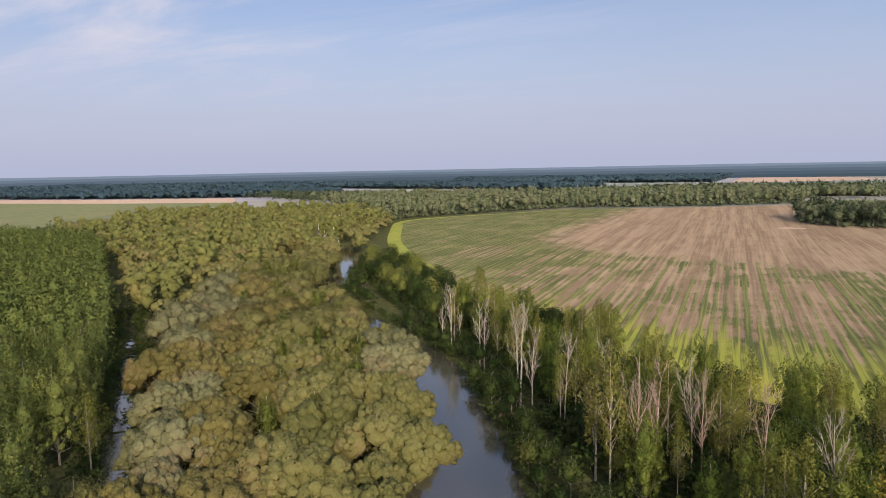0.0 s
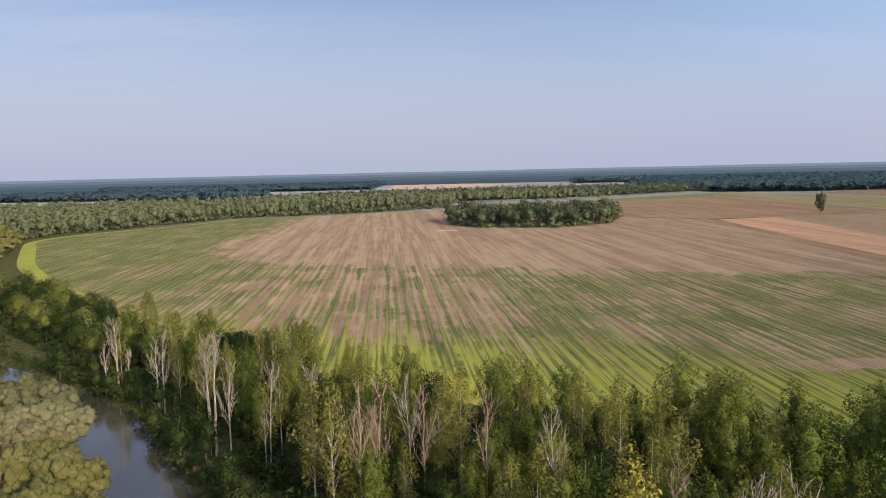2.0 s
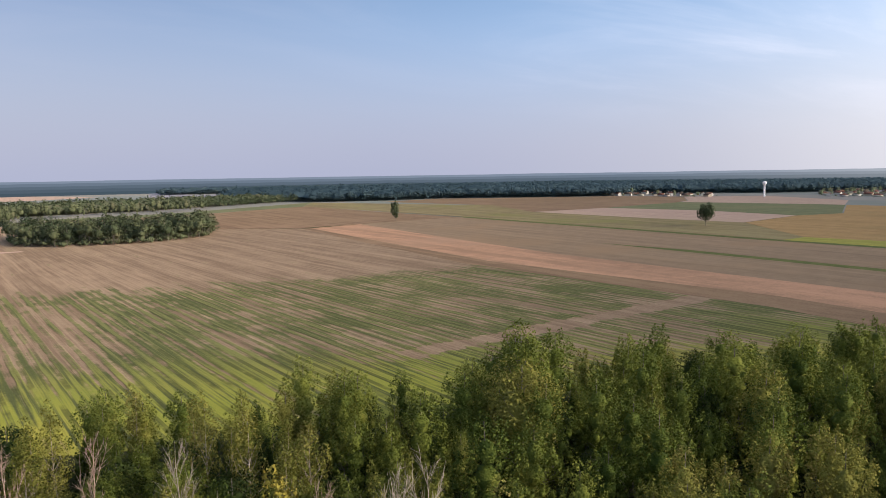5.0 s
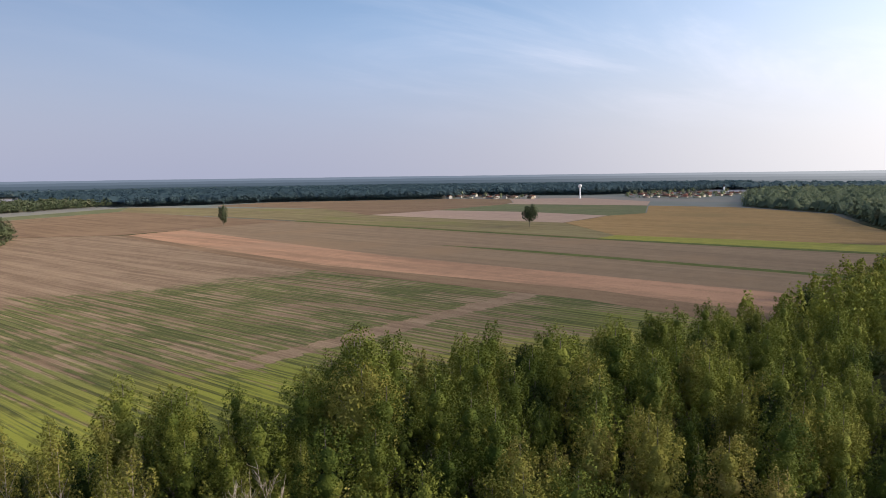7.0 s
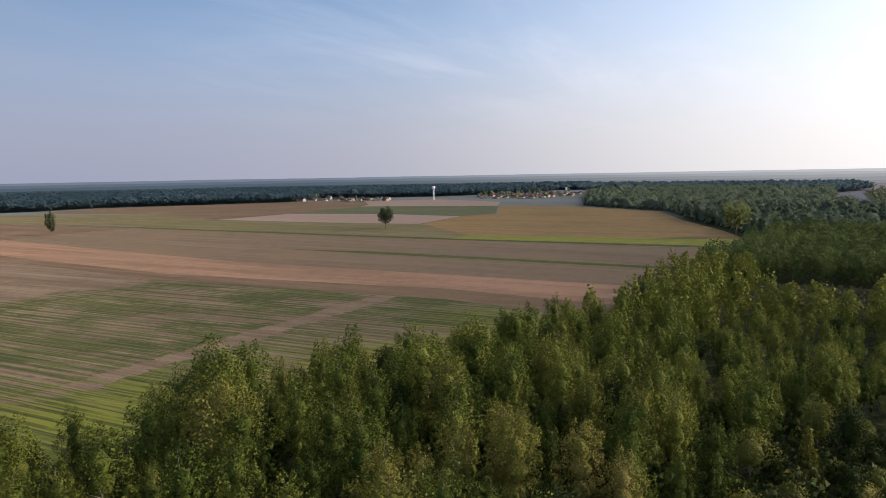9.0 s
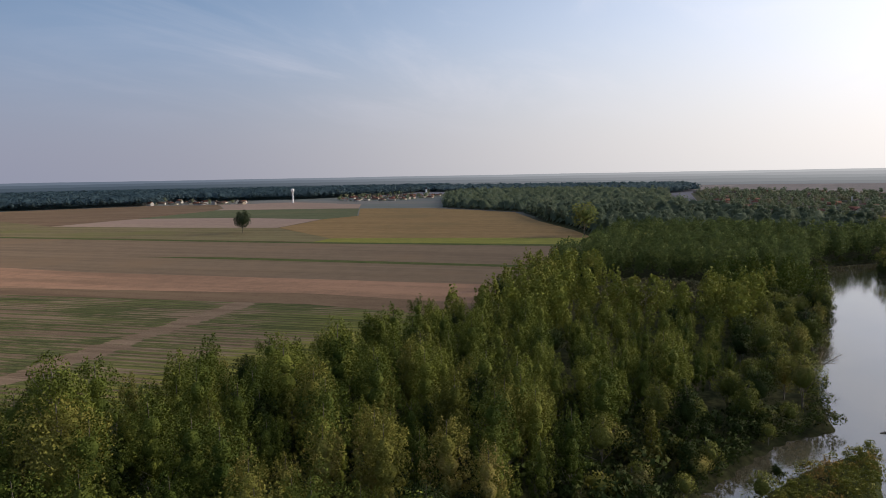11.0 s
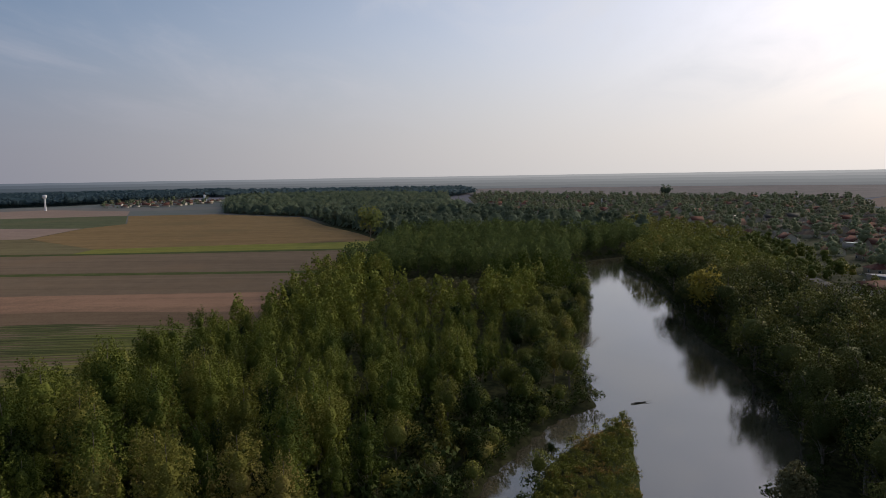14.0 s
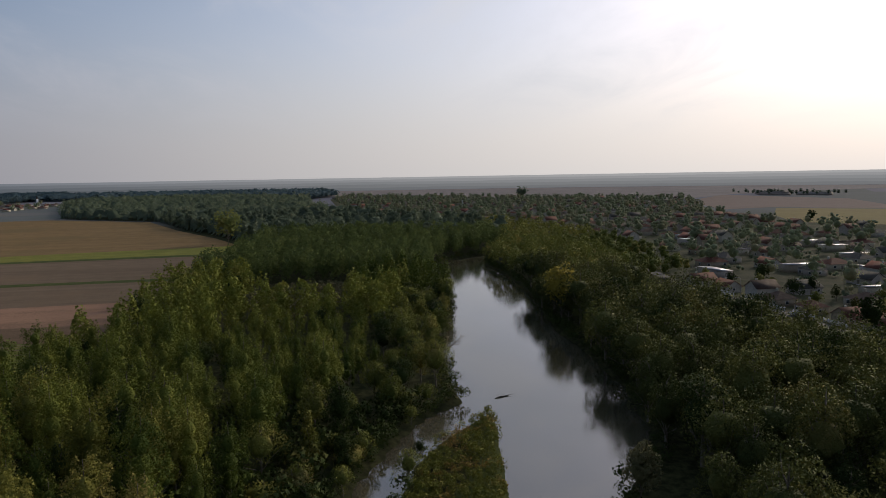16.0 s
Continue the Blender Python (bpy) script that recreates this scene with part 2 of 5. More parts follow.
def striped_field():
    """Cut swaths in a weedy field: pale bands with green between, greener near the woods."""
    mat, n = material("striped_field")
    p = n.place()
    x, y, _ = n.split(p)
    u = n.math("ADD", x, n.math("MULTIPLY", y, 0.066))
    wobble = n.math("MULTIPLY", n.math("SUBTRACT", n.noise(p, 0.02, 3.0), 0.5), 1.0)
    u = n.math("ADD", u, wobble)
    lane = n.add("ShaderNodeCombineXYZ")
    n.put(lane.inputs[0], u)
    n.put(lane.inputs[1], y)
    lane = lane.outputs[0]
    row = n.ramp(n.math("SINE", n.math("MULTIPLY", u, 2 * math.pi / 3.1)), -0.6, 0.6)
    broad = n.ramp(n.math("SINE", n.math("ADD", n.math("MULTIPLY", u, 2 * math.pi / 6.2), 0.8)), -0.5, 0.5)
    swath = n.add("ShaderNodeCombineXYZ")
    n.put(swath.inputs[0], n.math("MULTIPLY", n.math("FLOOR", n.math("DIVIDE", n.math("ADD", u, 0.78), 3.1)), 3.7))
    n.put(swath.inputs[1], n.math("MULTIPLY", y, 0.022))
    piece = n.ramp(n.noise(swath.outputs[0], 1.0, 2.0, 0.5), 0.34, 0.66)
    band = n.ramp(n.noise(n.stretch(lane, (0.17, 0.005, 1)), 1.0, 2.0, 0.5), 0.34, 0.66)
    thin = n.ramp(n.noise(n.stretch(lane, (0.80, 0.014, 1)), 1.0, 3.0, 0.6), 0.32, 0.68)
    mid = n.noise(n.stretch(lane, (0.10, 0.045, 1)), 1.0, 6.0, 0.7)
    blot = n.ramp(n.noise(n.stretch(lane, (0.045, 0.03, 1)), 1.0, 5.0, 0.65), 0.33, 0.67)
    big = n.noise(p, 0.014, 4.0, 0.6)
    fine = n.noise(p, 1.1, 5.0, 0.7)
    # how green the ground is, by place: edge of the woods, the western end, then cut land beyond
    edge = n.math("SUBTRACT", n.math("ADD", y, n.math("MULTIPLY", x, 0.175)), n.math("MULTIPLY", n.math("MINIMUM", n.math("MAXIMUM", n.math("SUBTRACT", 72.0, x), 0.0), 75.0), 0.3))
    edge = n.math("ADD", edge, n.math("MULTIPLY", n.math("SUBTRACT", mid, 0.5), 46.0))
    edge = n.math("ADD", edge, n.math("MULTIPLY", n.math("SUBTRACT", piece, 0.5), 22.0))
    cut = n.ramp(edge, 290, 308)
    ragged = n.math("MULTIPLY", n.math("SUBTRACT", mid, 0.5), 90.0)
    cut = n.math("MULTIPLY", cut, n.ramp(n.math("ADD", x, ragged), -155, -115))
    cut = n.math("MULTIPLY", cut, n.ramp(n.math("ADD", n.math("ADD", x, y), ragged), 232, 290))
    bare = n.math("ADD", n.math("POWER", n.math("DIVIDE", n.math("ADD", x, 138), 15.0), 2.0), n.math("POWER", n.math("DIVIDE", n.math("SUBTRACT", y, 326), 30.0), 2.0))
    cut = n.math("MAXIMUM", cut, n.math("MULTIPLY", n.ramp(n.math("ADD", bare, n.math("MULTIPLY", ragged, 0.03)), 1.2, 0.5), thin))
    green = n.math("SUBTRACT", 1.0, cut)
    near = n.math("ADD", y, n.math("MULTIPLY", x, 0.45))
    lush = n.ramp(n.math("ADD", near, n.math("MULTIPLY", n.math("SUBTRACT", big, 0.5), 90.0)), 205, 140)
    tip = n.ramp(n.math("ADD", x, n.math("MULTIPLY", n.math("SUBTRACT", big, 0.5), 80)), -55, -125)
    rank = n.math("MAXIMUM", lush, tip)
    block = n.math("MULTIPLY", n.ramp(x, 24, 19), n.ramp(y, 169, 174))
    head = n.math("MULTIPLY", n.ramp(n.math("ADD", n.math("ABSOLUTE", n.math("SUBTRACT", y, n.math("ADD", 141, n.math("MULTIPLY", x, 0.02)))), n.math("MULTIPLY", n.math("SUBTRACT", mid, 0.5), 9.0)), 5.5, 3.0), n.ramp(x, 70, 100))
    f = n.math("ADD", n.math("MULTIPLY", band, 0.16), n.math("MULTIPLY", thin, 0.14))
    f = n.math("ADD", f, n.math("ADD", n.math("MULTIPLY", blot, 0.36), n.math("ADD", n.math("MULTIPLY", row, 0.27), n.math("MULTIPLY", broad, 0.17))))
    f = n.math("ADD", f, n.math("MULTIPLY", piece, 0.26))
    f = n.math("ADD", f, n.math("MULTIPLY", n.math("SUBTRACT", n.noise(n.stretch(lane, (0.35, 0.16, 1)), 1.0, 4.0, 0.65), 0.46), 0.5))
    f = n.math("ADD", f, n.math("MULTIPLY", rank, 0.36))
    f = n.math("SUBTRACT", f, n.math("ADD", n.math("MULTIPLY", block, 0.13), n.math("MULTIPLY", head, 0.6)))
    weed = n.math("MULTIPLY", n.ramp(f, 0.44, 0.82), n.math("MULTIPLY", green, 0.95))
    stray = n.math("MULTIPLY", n.ramp(n.math("ADD", n.math("MULTIPLY", mid, 1.2), n.math("MULTIPLY", thin, 0.25)), 0.90, 1.02), 0.55)
    weed = n.math("MAXIMUM", weed, stray)
    tone = n.math("ADD", n.math("MULTIPLY", mid, 0.5), n.math("ADD", n.math("MULTIPLY", thin, 0.22), n.math("MULTIPLY", band, 0.2)))
    soil = n.mix(n.ramp(tone, 0.25, 0.72), (0.160, 0.111, 0.072), (0.293, 0.211, 0.141))
    soil = n.mix(n.ramp(fine, 0.35, 0.75), n.mix(0.35, soil, (0.122, 0.086, 0.061)), soil)
    leafy = n.mix(n.ramp(n.math("ADD", n.math("MULTIPLY", fine, 0.6), n.math("MULTIPLY", thin, 0.4)), 0.3, 0.75), (0.058, 0.070, 0.026), (0.128, 0.134, 0.048))
    bright = n.mix(n.ramp(big, 0.4, 0.65), (0.185, 0.200, 0.034), (0.305, 0.275, 0.046))
    leafy = n.mix(n.math("MULTIPLY", lush, n.ramp(n.math("ADD", thin, mid), 0.45, 1.15)), leafy, bright)
    colour = n.mix(weed, soil, leafy)
    furrow = n.math("MULTIPLY", n.math("MULTIPLY", n.ramp(row, 0.35, 0.0), n.ramp(blot, 0.2, 0.8)), n.math("MULTIPLY", weed, 0.7))
    colour = n.mix(furrow, colour, (0.045, 0.05, 0.02))
    height = n.math("ADD", n.math("MULTIPLY", weed, 0.6), n.math("MULTIPLY", fine, 0.5))
    finish(n, colour, 0.95, height, 0.9, distance=0.3, matt=0.7, gloss=0.03)
    return mat


FIELD_STRIPED = striped_field()
SOIL_DARK = soil_material("dark_tilled_soil", (0.139, 0.092, 0.058), (0.205, 0.139, 0.085), (0.214, 0.142, 0.088), -3.0, 7.0, 0.7)
SOIL_ORANGE = soil_material("reddish_stubble", (0.225, 0.138, 0.088), (0.375, 0.220, 0.138), (0.285, 0.182, 0.120), -3.0, 12.0, 0.65)
SOIL_YELLOW = soil_material("yellow_stubble", (0.300, 0.225, 0.085), (0.370, 0.280, 0.110), (0.320, 0.240, 0.095), 20.0, 12.0)
SOIL_GREY = soil_material("grey_stubble", (0.163, 0.118, 0.077), (0.228, 0.162, 0.104), (0.215, 0.146, 0.089), -3.0, 6.0, 0.65)
SOIL_TAN = soil_material("golden_stubble", (0.215, 0.138, 0.062), (0.290, 0.190, 0.085), (0.215, 0.148, 0.068), 8.0, 14.0)
SOIL_PINK = soil_material("pale_stubble", (0.270, 0.190, 0.145), (0.345, 0.250, 0.195), (0.300, 0.215, 0.165), 30.0, 6.0)
SOIL_STRAW = soil_material("straw_plain", (0.26, 0.215, 0.185), (0.36, 0.30, 0.26), (0.30, 0.25, 0.215), 20.0, 40.0)
CROP_GREEN = soil_material("green_crop", (0.091, 0.102, 0.054), (0.140, 0.144, 0.073), (0.140, 0.130, 0.068), 3.0, 9.0)
CROP_YELLOW = soil_material("yellow_green_crop", (0.175, 0.178, 0.042), (0.265, 0.245, 0.056), (0.205, 0.205, 0.047), 3.0, 5.0)
CROP_BRIGHT = soil_material("flowering_margin", (0.120, 0.140, 0.030), (0.200, 0.205, 0.045), (0.165, 0.178, 0.040), 30.0, 3.0)
CROP_OLIVE = soil_material("weedy_stubble", (0.140, 0.110, 0.060), (0.215, 0.178, 0.088), (0.160, 0.148, 0.058), 3.0, 12.0, 0.7)
YARD = soil_material("yards", (0.055, 0.060, 0.030), (0.125, 0.115, 0.065), (0.100, 0.105, 0.045), 3.0, 6.0)
VERGE = soil_material("grass_verge", (0.05, 0.07, 0.02), (0.11, 0.125, 0.04), (0.09, 0.10, 0.035), 3.0, 2.0)


def ground_material():
    """Forest floor and rough grass near the river, haze-tinted farmland patches far out."""
    mat, n = material("ground")
    p = n.place()
    litter = n.noise(p, 0.6, 6.0, 0.65)
    big = n.noise(p, 0.02, 4.0)
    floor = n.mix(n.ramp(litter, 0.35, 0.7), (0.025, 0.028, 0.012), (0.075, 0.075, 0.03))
    cells = n.add("ShaderNodeTexVoronoi", feature="F1", distance="CHEBYCHEV")
    n.put(cells.inputs["Vector"], n.stretch(p, (0.0032, 0.0018, 1), 24))
    cells.inputs["Scale"].default_value = 1.0
    tone = n.add("ShaderNodeSeparateColor")
    n.put(tone.inputs[0], cells.outputs["Color"])
    # Farmland tones greyed and blued, in place of distance haze.
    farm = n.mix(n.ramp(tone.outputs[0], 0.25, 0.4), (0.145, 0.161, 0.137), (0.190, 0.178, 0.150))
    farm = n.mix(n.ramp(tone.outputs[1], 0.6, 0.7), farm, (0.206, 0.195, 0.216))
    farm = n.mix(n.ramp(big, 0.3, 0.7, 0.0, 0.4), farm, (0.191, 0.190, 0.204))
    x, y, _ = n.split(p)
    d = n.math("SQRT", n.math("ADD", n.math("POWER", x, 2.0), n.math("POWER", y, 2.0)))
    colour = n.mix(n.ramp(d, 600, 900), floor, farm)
    finish(n, colour, 0.95, litter, 0.6, matt=0.7, gloss=0.03)
    return mat


GROUND = ground_material()


def water_material():
    mat, n = material("river_water")
    p = n.place()
    ripple = n.math("ADD", n.noise(n.stretch(p, (1.0, 1.6, 1), 20), 0.9, 5.0, 0.6), n.math("MULTIPLY", n.noise(p, 0.07, 3.0), 2.0))
    silt = n.noise(p, 0.05, 4.0, 0.6, 0.8)
    bsdf = n.add("ShaderNodeBsdfPrincipled")
    n.put(bsdf.inputs["Base Color"], n.mix(n.ramp(silt, 0.35, 0.7), (0.055, 0.05, 0.034), (0.085, 0.076, 0.052)))
    bsdf.inputs["IOR"].default_value = 1.72
    bsdf.inputs["Specular IOR Level"].default_value = 0.9
    n.put(bsdf.inputs["Roughness"], n.ramp(silt, 0.35, 0.75, 0.02, 0.08))
    b = n.add("ShaderNodeBump")
    b.inputs["Strength"].default_value, b.inputs["Distance"].default_value = 0.12, 0.12
    n.put(b.inputs["Height"], ripple)
    n.put(bsdf.inputs["Normal"], b.outputs[0])
    n.put(n.add("ShaderNodeOutputMaterial").inputs[0], bsdf.outputs[0])
    return mat


WATER = water_material()


def plain(name, a, b, scale=1.5, rough=0.8):
    mat, n = material(name)
    p = n.place()
    g = n.noise(p, scale, 5.0, 0.65)
    finish(n, n.mix(n.ramp(g, 0.3, 0.7), a, b), rough, g, 0.2)
    return mat


def varied(name, tones, rough=0.8, scale=0.8, metal=0.0):
    """One paint or tile in several tones, a tone for each object."""
    mat, n = material(name)
    info = n.add("ShaderNodeObjectInfo").outputs["Random"]
    ramp = n.add("ShaderNodeValToRGB")
    ramp.color_ramp.interpolation = "CONSTANT"
    while len(ramp.color_ramp.elements) < len(tones):
        ramp.color_ramp.elements.new(0.5)
    for i, tone in enumerate(tones):
        ramp.color_ramp.elements[i].position = i / len(tones)
        ramp.color_ramp.elements[i].color = (*tone, 1)
    n.put(ramp.inputs[0], info)
    g = n.noise(n.place(), scale, 5.0, 0.65)
    dirt = n.mix(n.ramp(g, 0.35, 0.75, 0.0, 0.35), ramp.outputs[0], (0.16, 0.13, 0.10))
    finish(n, dirt, rough, g, 0.2, metal, gloss=0.1)
    return mat


RENDER_WALL = varied("house_render", [(0.446, 0.410, 0.346), (0.504, 0.482, 0.432), (0.396, 0.338, 0.259), (0.432, 0.396, 0.360), (0.518, 0.490, 0.396)])
ROOF_TILE = varied("roof_tiles", [(0.108, 0.036, 0.026), (0.122, 0.048, 0.032), (0.061, 0.040, 0.032), (0.065, 0.064, 0.058), (0.101, 0.040, 0.029)], 0.85)
SHEET = varied("metal_sheet_roof", [(0.270, 0.270, 0.285), (0.360, 0.360, 0.372), (0.216, 0.222, 0.248)], 0.35, metal=0.7)
PANE = plain("window_glass", (0.03, 0.035, 0.04), (0.05, 0.055, 0.06), 2.0, 0.1)
WHITE = plain("white_paint", (0.70, 0.70, 0.70), (0.80, 0.80, 0.79), 0.5, 0.5)
ASPHALT = plain("asphalt", (0.045, 0.045, 0.048), (0.075, 0.073, 0.07), 0.8, 0.8)

# ---- mesh helpers ----


def mesh(name, verts, faces, mats, normals=None):
    """A mesh from an array of corners and an array of equal faces (or a list of faces)."""
    me = bpy.data.meshes.new(name)
    if isinstance(faces, np.ndarray):
        k = faces.shape[1]
        me.vertices.add(len(verts))
        me.vertices.foreach_set("co", np.asarray(verts, np.float32).ravel())
        me.loops.add(faces.size)
        me.loops.foreach_set("vertex_index", faces.astype(np.int32).ravel())
        me.polygons.add(len(faces))
        me.polygons.foreach_set("loop_start", np.arange(0, faces.size, k, dtype=np.int32))
        if normals is not None:
            me.polygons.foreach_set("use_smooth", np.ones(len(faces), bool))
        me.update(calc_edges=True)
        if normals is not None:
            me.normals_split_custom_set_from_vertices(np.asarray(normals, np.float32).tolist())
    else:
        me.from_pydata([tuple(v) for v in verts], [], faces)
    for mat in mats if isinstance(mats, list) else [mats]:
        me.materials.append(mat)
    return me


def joined(pairs):
    """Several (verts, faces) arrays as one."""
    vs, fs, at = [], [], 0
    for v, f in pairs:
        vs.append(v)
        fs.append(f + at)
        at += len(v)
    return np.concatenate(vs), np.concatenate(fs)


def tube(points, radii, sides=5):
    """A tapered tube of quads along points."""
    points = np.asarray(points, float)
    rings = []
    for i, p in enumerate(points):
        d = points[min(i + 1, len(points) - 1)] - points[max(i - 1, 0)]
        d = d / (np.linalg.norm(d) + 1e-9)
        a = np.cross(d, (0.3, 0.9, 0.2))
        a = a / np.linalg.norm(a)
        b = np.cross(d, a)
        for k in range(sides):
            w = 2 * math.pi * k / sides
            rings.append(p + radii[i] * (a * math.cos(w) + b * math.sin(w)))
    faces = []
    for i in range(len(points) - 1):
        for k in range(sides):
            j = (k + 1) % sides
            faces.append((i * sides + k, i * sides + j, (i + 1) * sides + j, (i + 1) * sides + k))
    return np.array(rings), np.array(faces)


def whole(lobes):
    """Middle and reach of a crown."""
    a = np.array([(*c, *r) for c, r in lobes], float)
    lo, hi = (a[:, :3] - a[:, 3:]).min(0), (a[:, :3] + a[:, 3:]).max(0)
    return (lo + hi) / 2 - (0, 0, 0.12 * (hi - lo)[2]), (hi - lo) / 2


def leaves(rng, lobes, count, size, loose=0.5, fill=0.18, top=0.25):
    """Small leaf sprays over and in egg-shaped lobes (centre, radii): corners, faces, and the soft normals of the leaf mass."""
    mid, reach = whole(lobes)
    lobes = np.array([(*c, *r) for c, r in lobes], float)
    area = lobes[:, 3] * lobes[:, 4] + lobes[:, 3] * lobes[:, 5]
    pick = rng.choice(len(lobes), count, p=area / area.sum())
    d = rng.normal(size=(count, 3))
    d[:, 2] += top
    d /= np.linalg.norm(d, axis=1)[:, None]
    c, r = lobes[pick, :3], lobes[pick, 3:]
    depth = np.where(rng.random(count) < fill, rng.uniform(0.5, 0.9, count), rng.uniform(0.9, 1.12, count))
    p = c + r * d * depth[:, None]
    nrm = d / r
    nrm /= np.linalg.norm(nrm, axis=1)[:, None]
    out = (p - mid) / reach
    out /= np.linalg.norm(out, axis=1)[:, None] + 1e-6
    soft = nrm * 0.7 + out * 0.45 + rng.normal(size=(count, 3)) * loose * 0.45
    soft /= np.linalg.norm(soft, axis=1)[:, None]
    face = nrm + rng.normal(size=(count, 3)) * loose
    face /= np.linalg.norm(face, axis=1)[:, None]
    face *= np.where((face * soft).sum(1) < 0, -1, 1)[:, None]
    t = np.cross(face, rng.normal(size=(count, 3)))
    t /= np.linalg.norm(t, axis=1)[:, None] + 1e-9
    b = np.cross(face, t)
    s = size * rng.uniform(0.55, 1.4, count)[:, None]
    v = np.stack([p - t * s * 0.75 - b * s * 0.7, p + t * s * 0.85, p - t * s * 0.75 + b * s * 0.7], 1)
    flip = (np.cross(v[:, 1] - v[:, 0], v[:, 2] - v[:, 0]) * soft).sum(1) < 0
    v[flip] = v[flip][:, ::-1]
    return v.reshape(-1, 3), np.arange(count * 3).reshape(-1, 3), np.repeat(soft, 3, axis=0)


def balls(lobes, shrink=0.9):
    """A closed low core in each lobe, so that no crown is hollow: triangles with soft normals."""
    t = np.array([(1, 0, 0), (0, 1, 0), (-1, 0, 0), (0, -1, 0), (0, 0, 1), (0, 0, -1)], float)
    tris = [(0, 1, 4), (1, 2, 4), (2, 3, 4), (3, 0, 4), (1, 0, 5), (2, 1, 5), (3, 2, 5), (0, 3, 5)]
    unit = []
    for a, b, c in tris:
        a, b, c = t[a], t[b], t[c]
        ab, bc, ca = (a + b) / math.sqrt(2), (b + c) / math.sqrt(2), (c + a) / math.sqrt(2)
        for tri in ((a, ab, ca), (ab, b, bc), (ca, bc, c), (ab, bc, ca)):
            unit.extend(tri)
    unit = np.array(unit)
    jit = np.random.default_rng(len(lobes))
    keys = np.round(unit * 50).astype(int)
    _, index = np.unique(keys, axis=0, return_inverse=True)
    index = index.ravel()
    mid, reach = whole(lobes)
    v, nrm = [], []
    for c, r in lobes:
        bump = jit.uniform(0.86, 1.14, index.max() + 1)[index][:, None]
        v.append(np.array(c) + unit * np.array(r) * shrink * bump)
        out = (v[-1] - mid) / reach
        out /= np.linalg.norm(out, axis=1)[:, None] + 1e-6
        nrm.append(unit * 0.7 + out * 0.45 + jit.normal(size=unit.shape) * 0.2)
    v, nrm = np.concatenate(v), np.concatenate(nrm)
    return v, nrm / np.linalg.norm(nrm, axis=1)[:, None]


def puffs(rng, lobes, grow, smallest, share=1.0):
    """Break lobes into smaller rounded puffs on their surfaces."""
    out = []
    for c, r in lobes:
        c, r = np.array(c), np.array(r)
        for i in range(grow):
            d = rng.normal(size=3)
            d[2] += 0.45
            d /= np.linalg.norm(d)
            q = max(smallest, r.min() * rng.uniform(0.32, 0.5))
            out.append((tuple(c + r * d * 0.86), (q, q, q * rng.uniform(0.85, 1.15))))
    return out


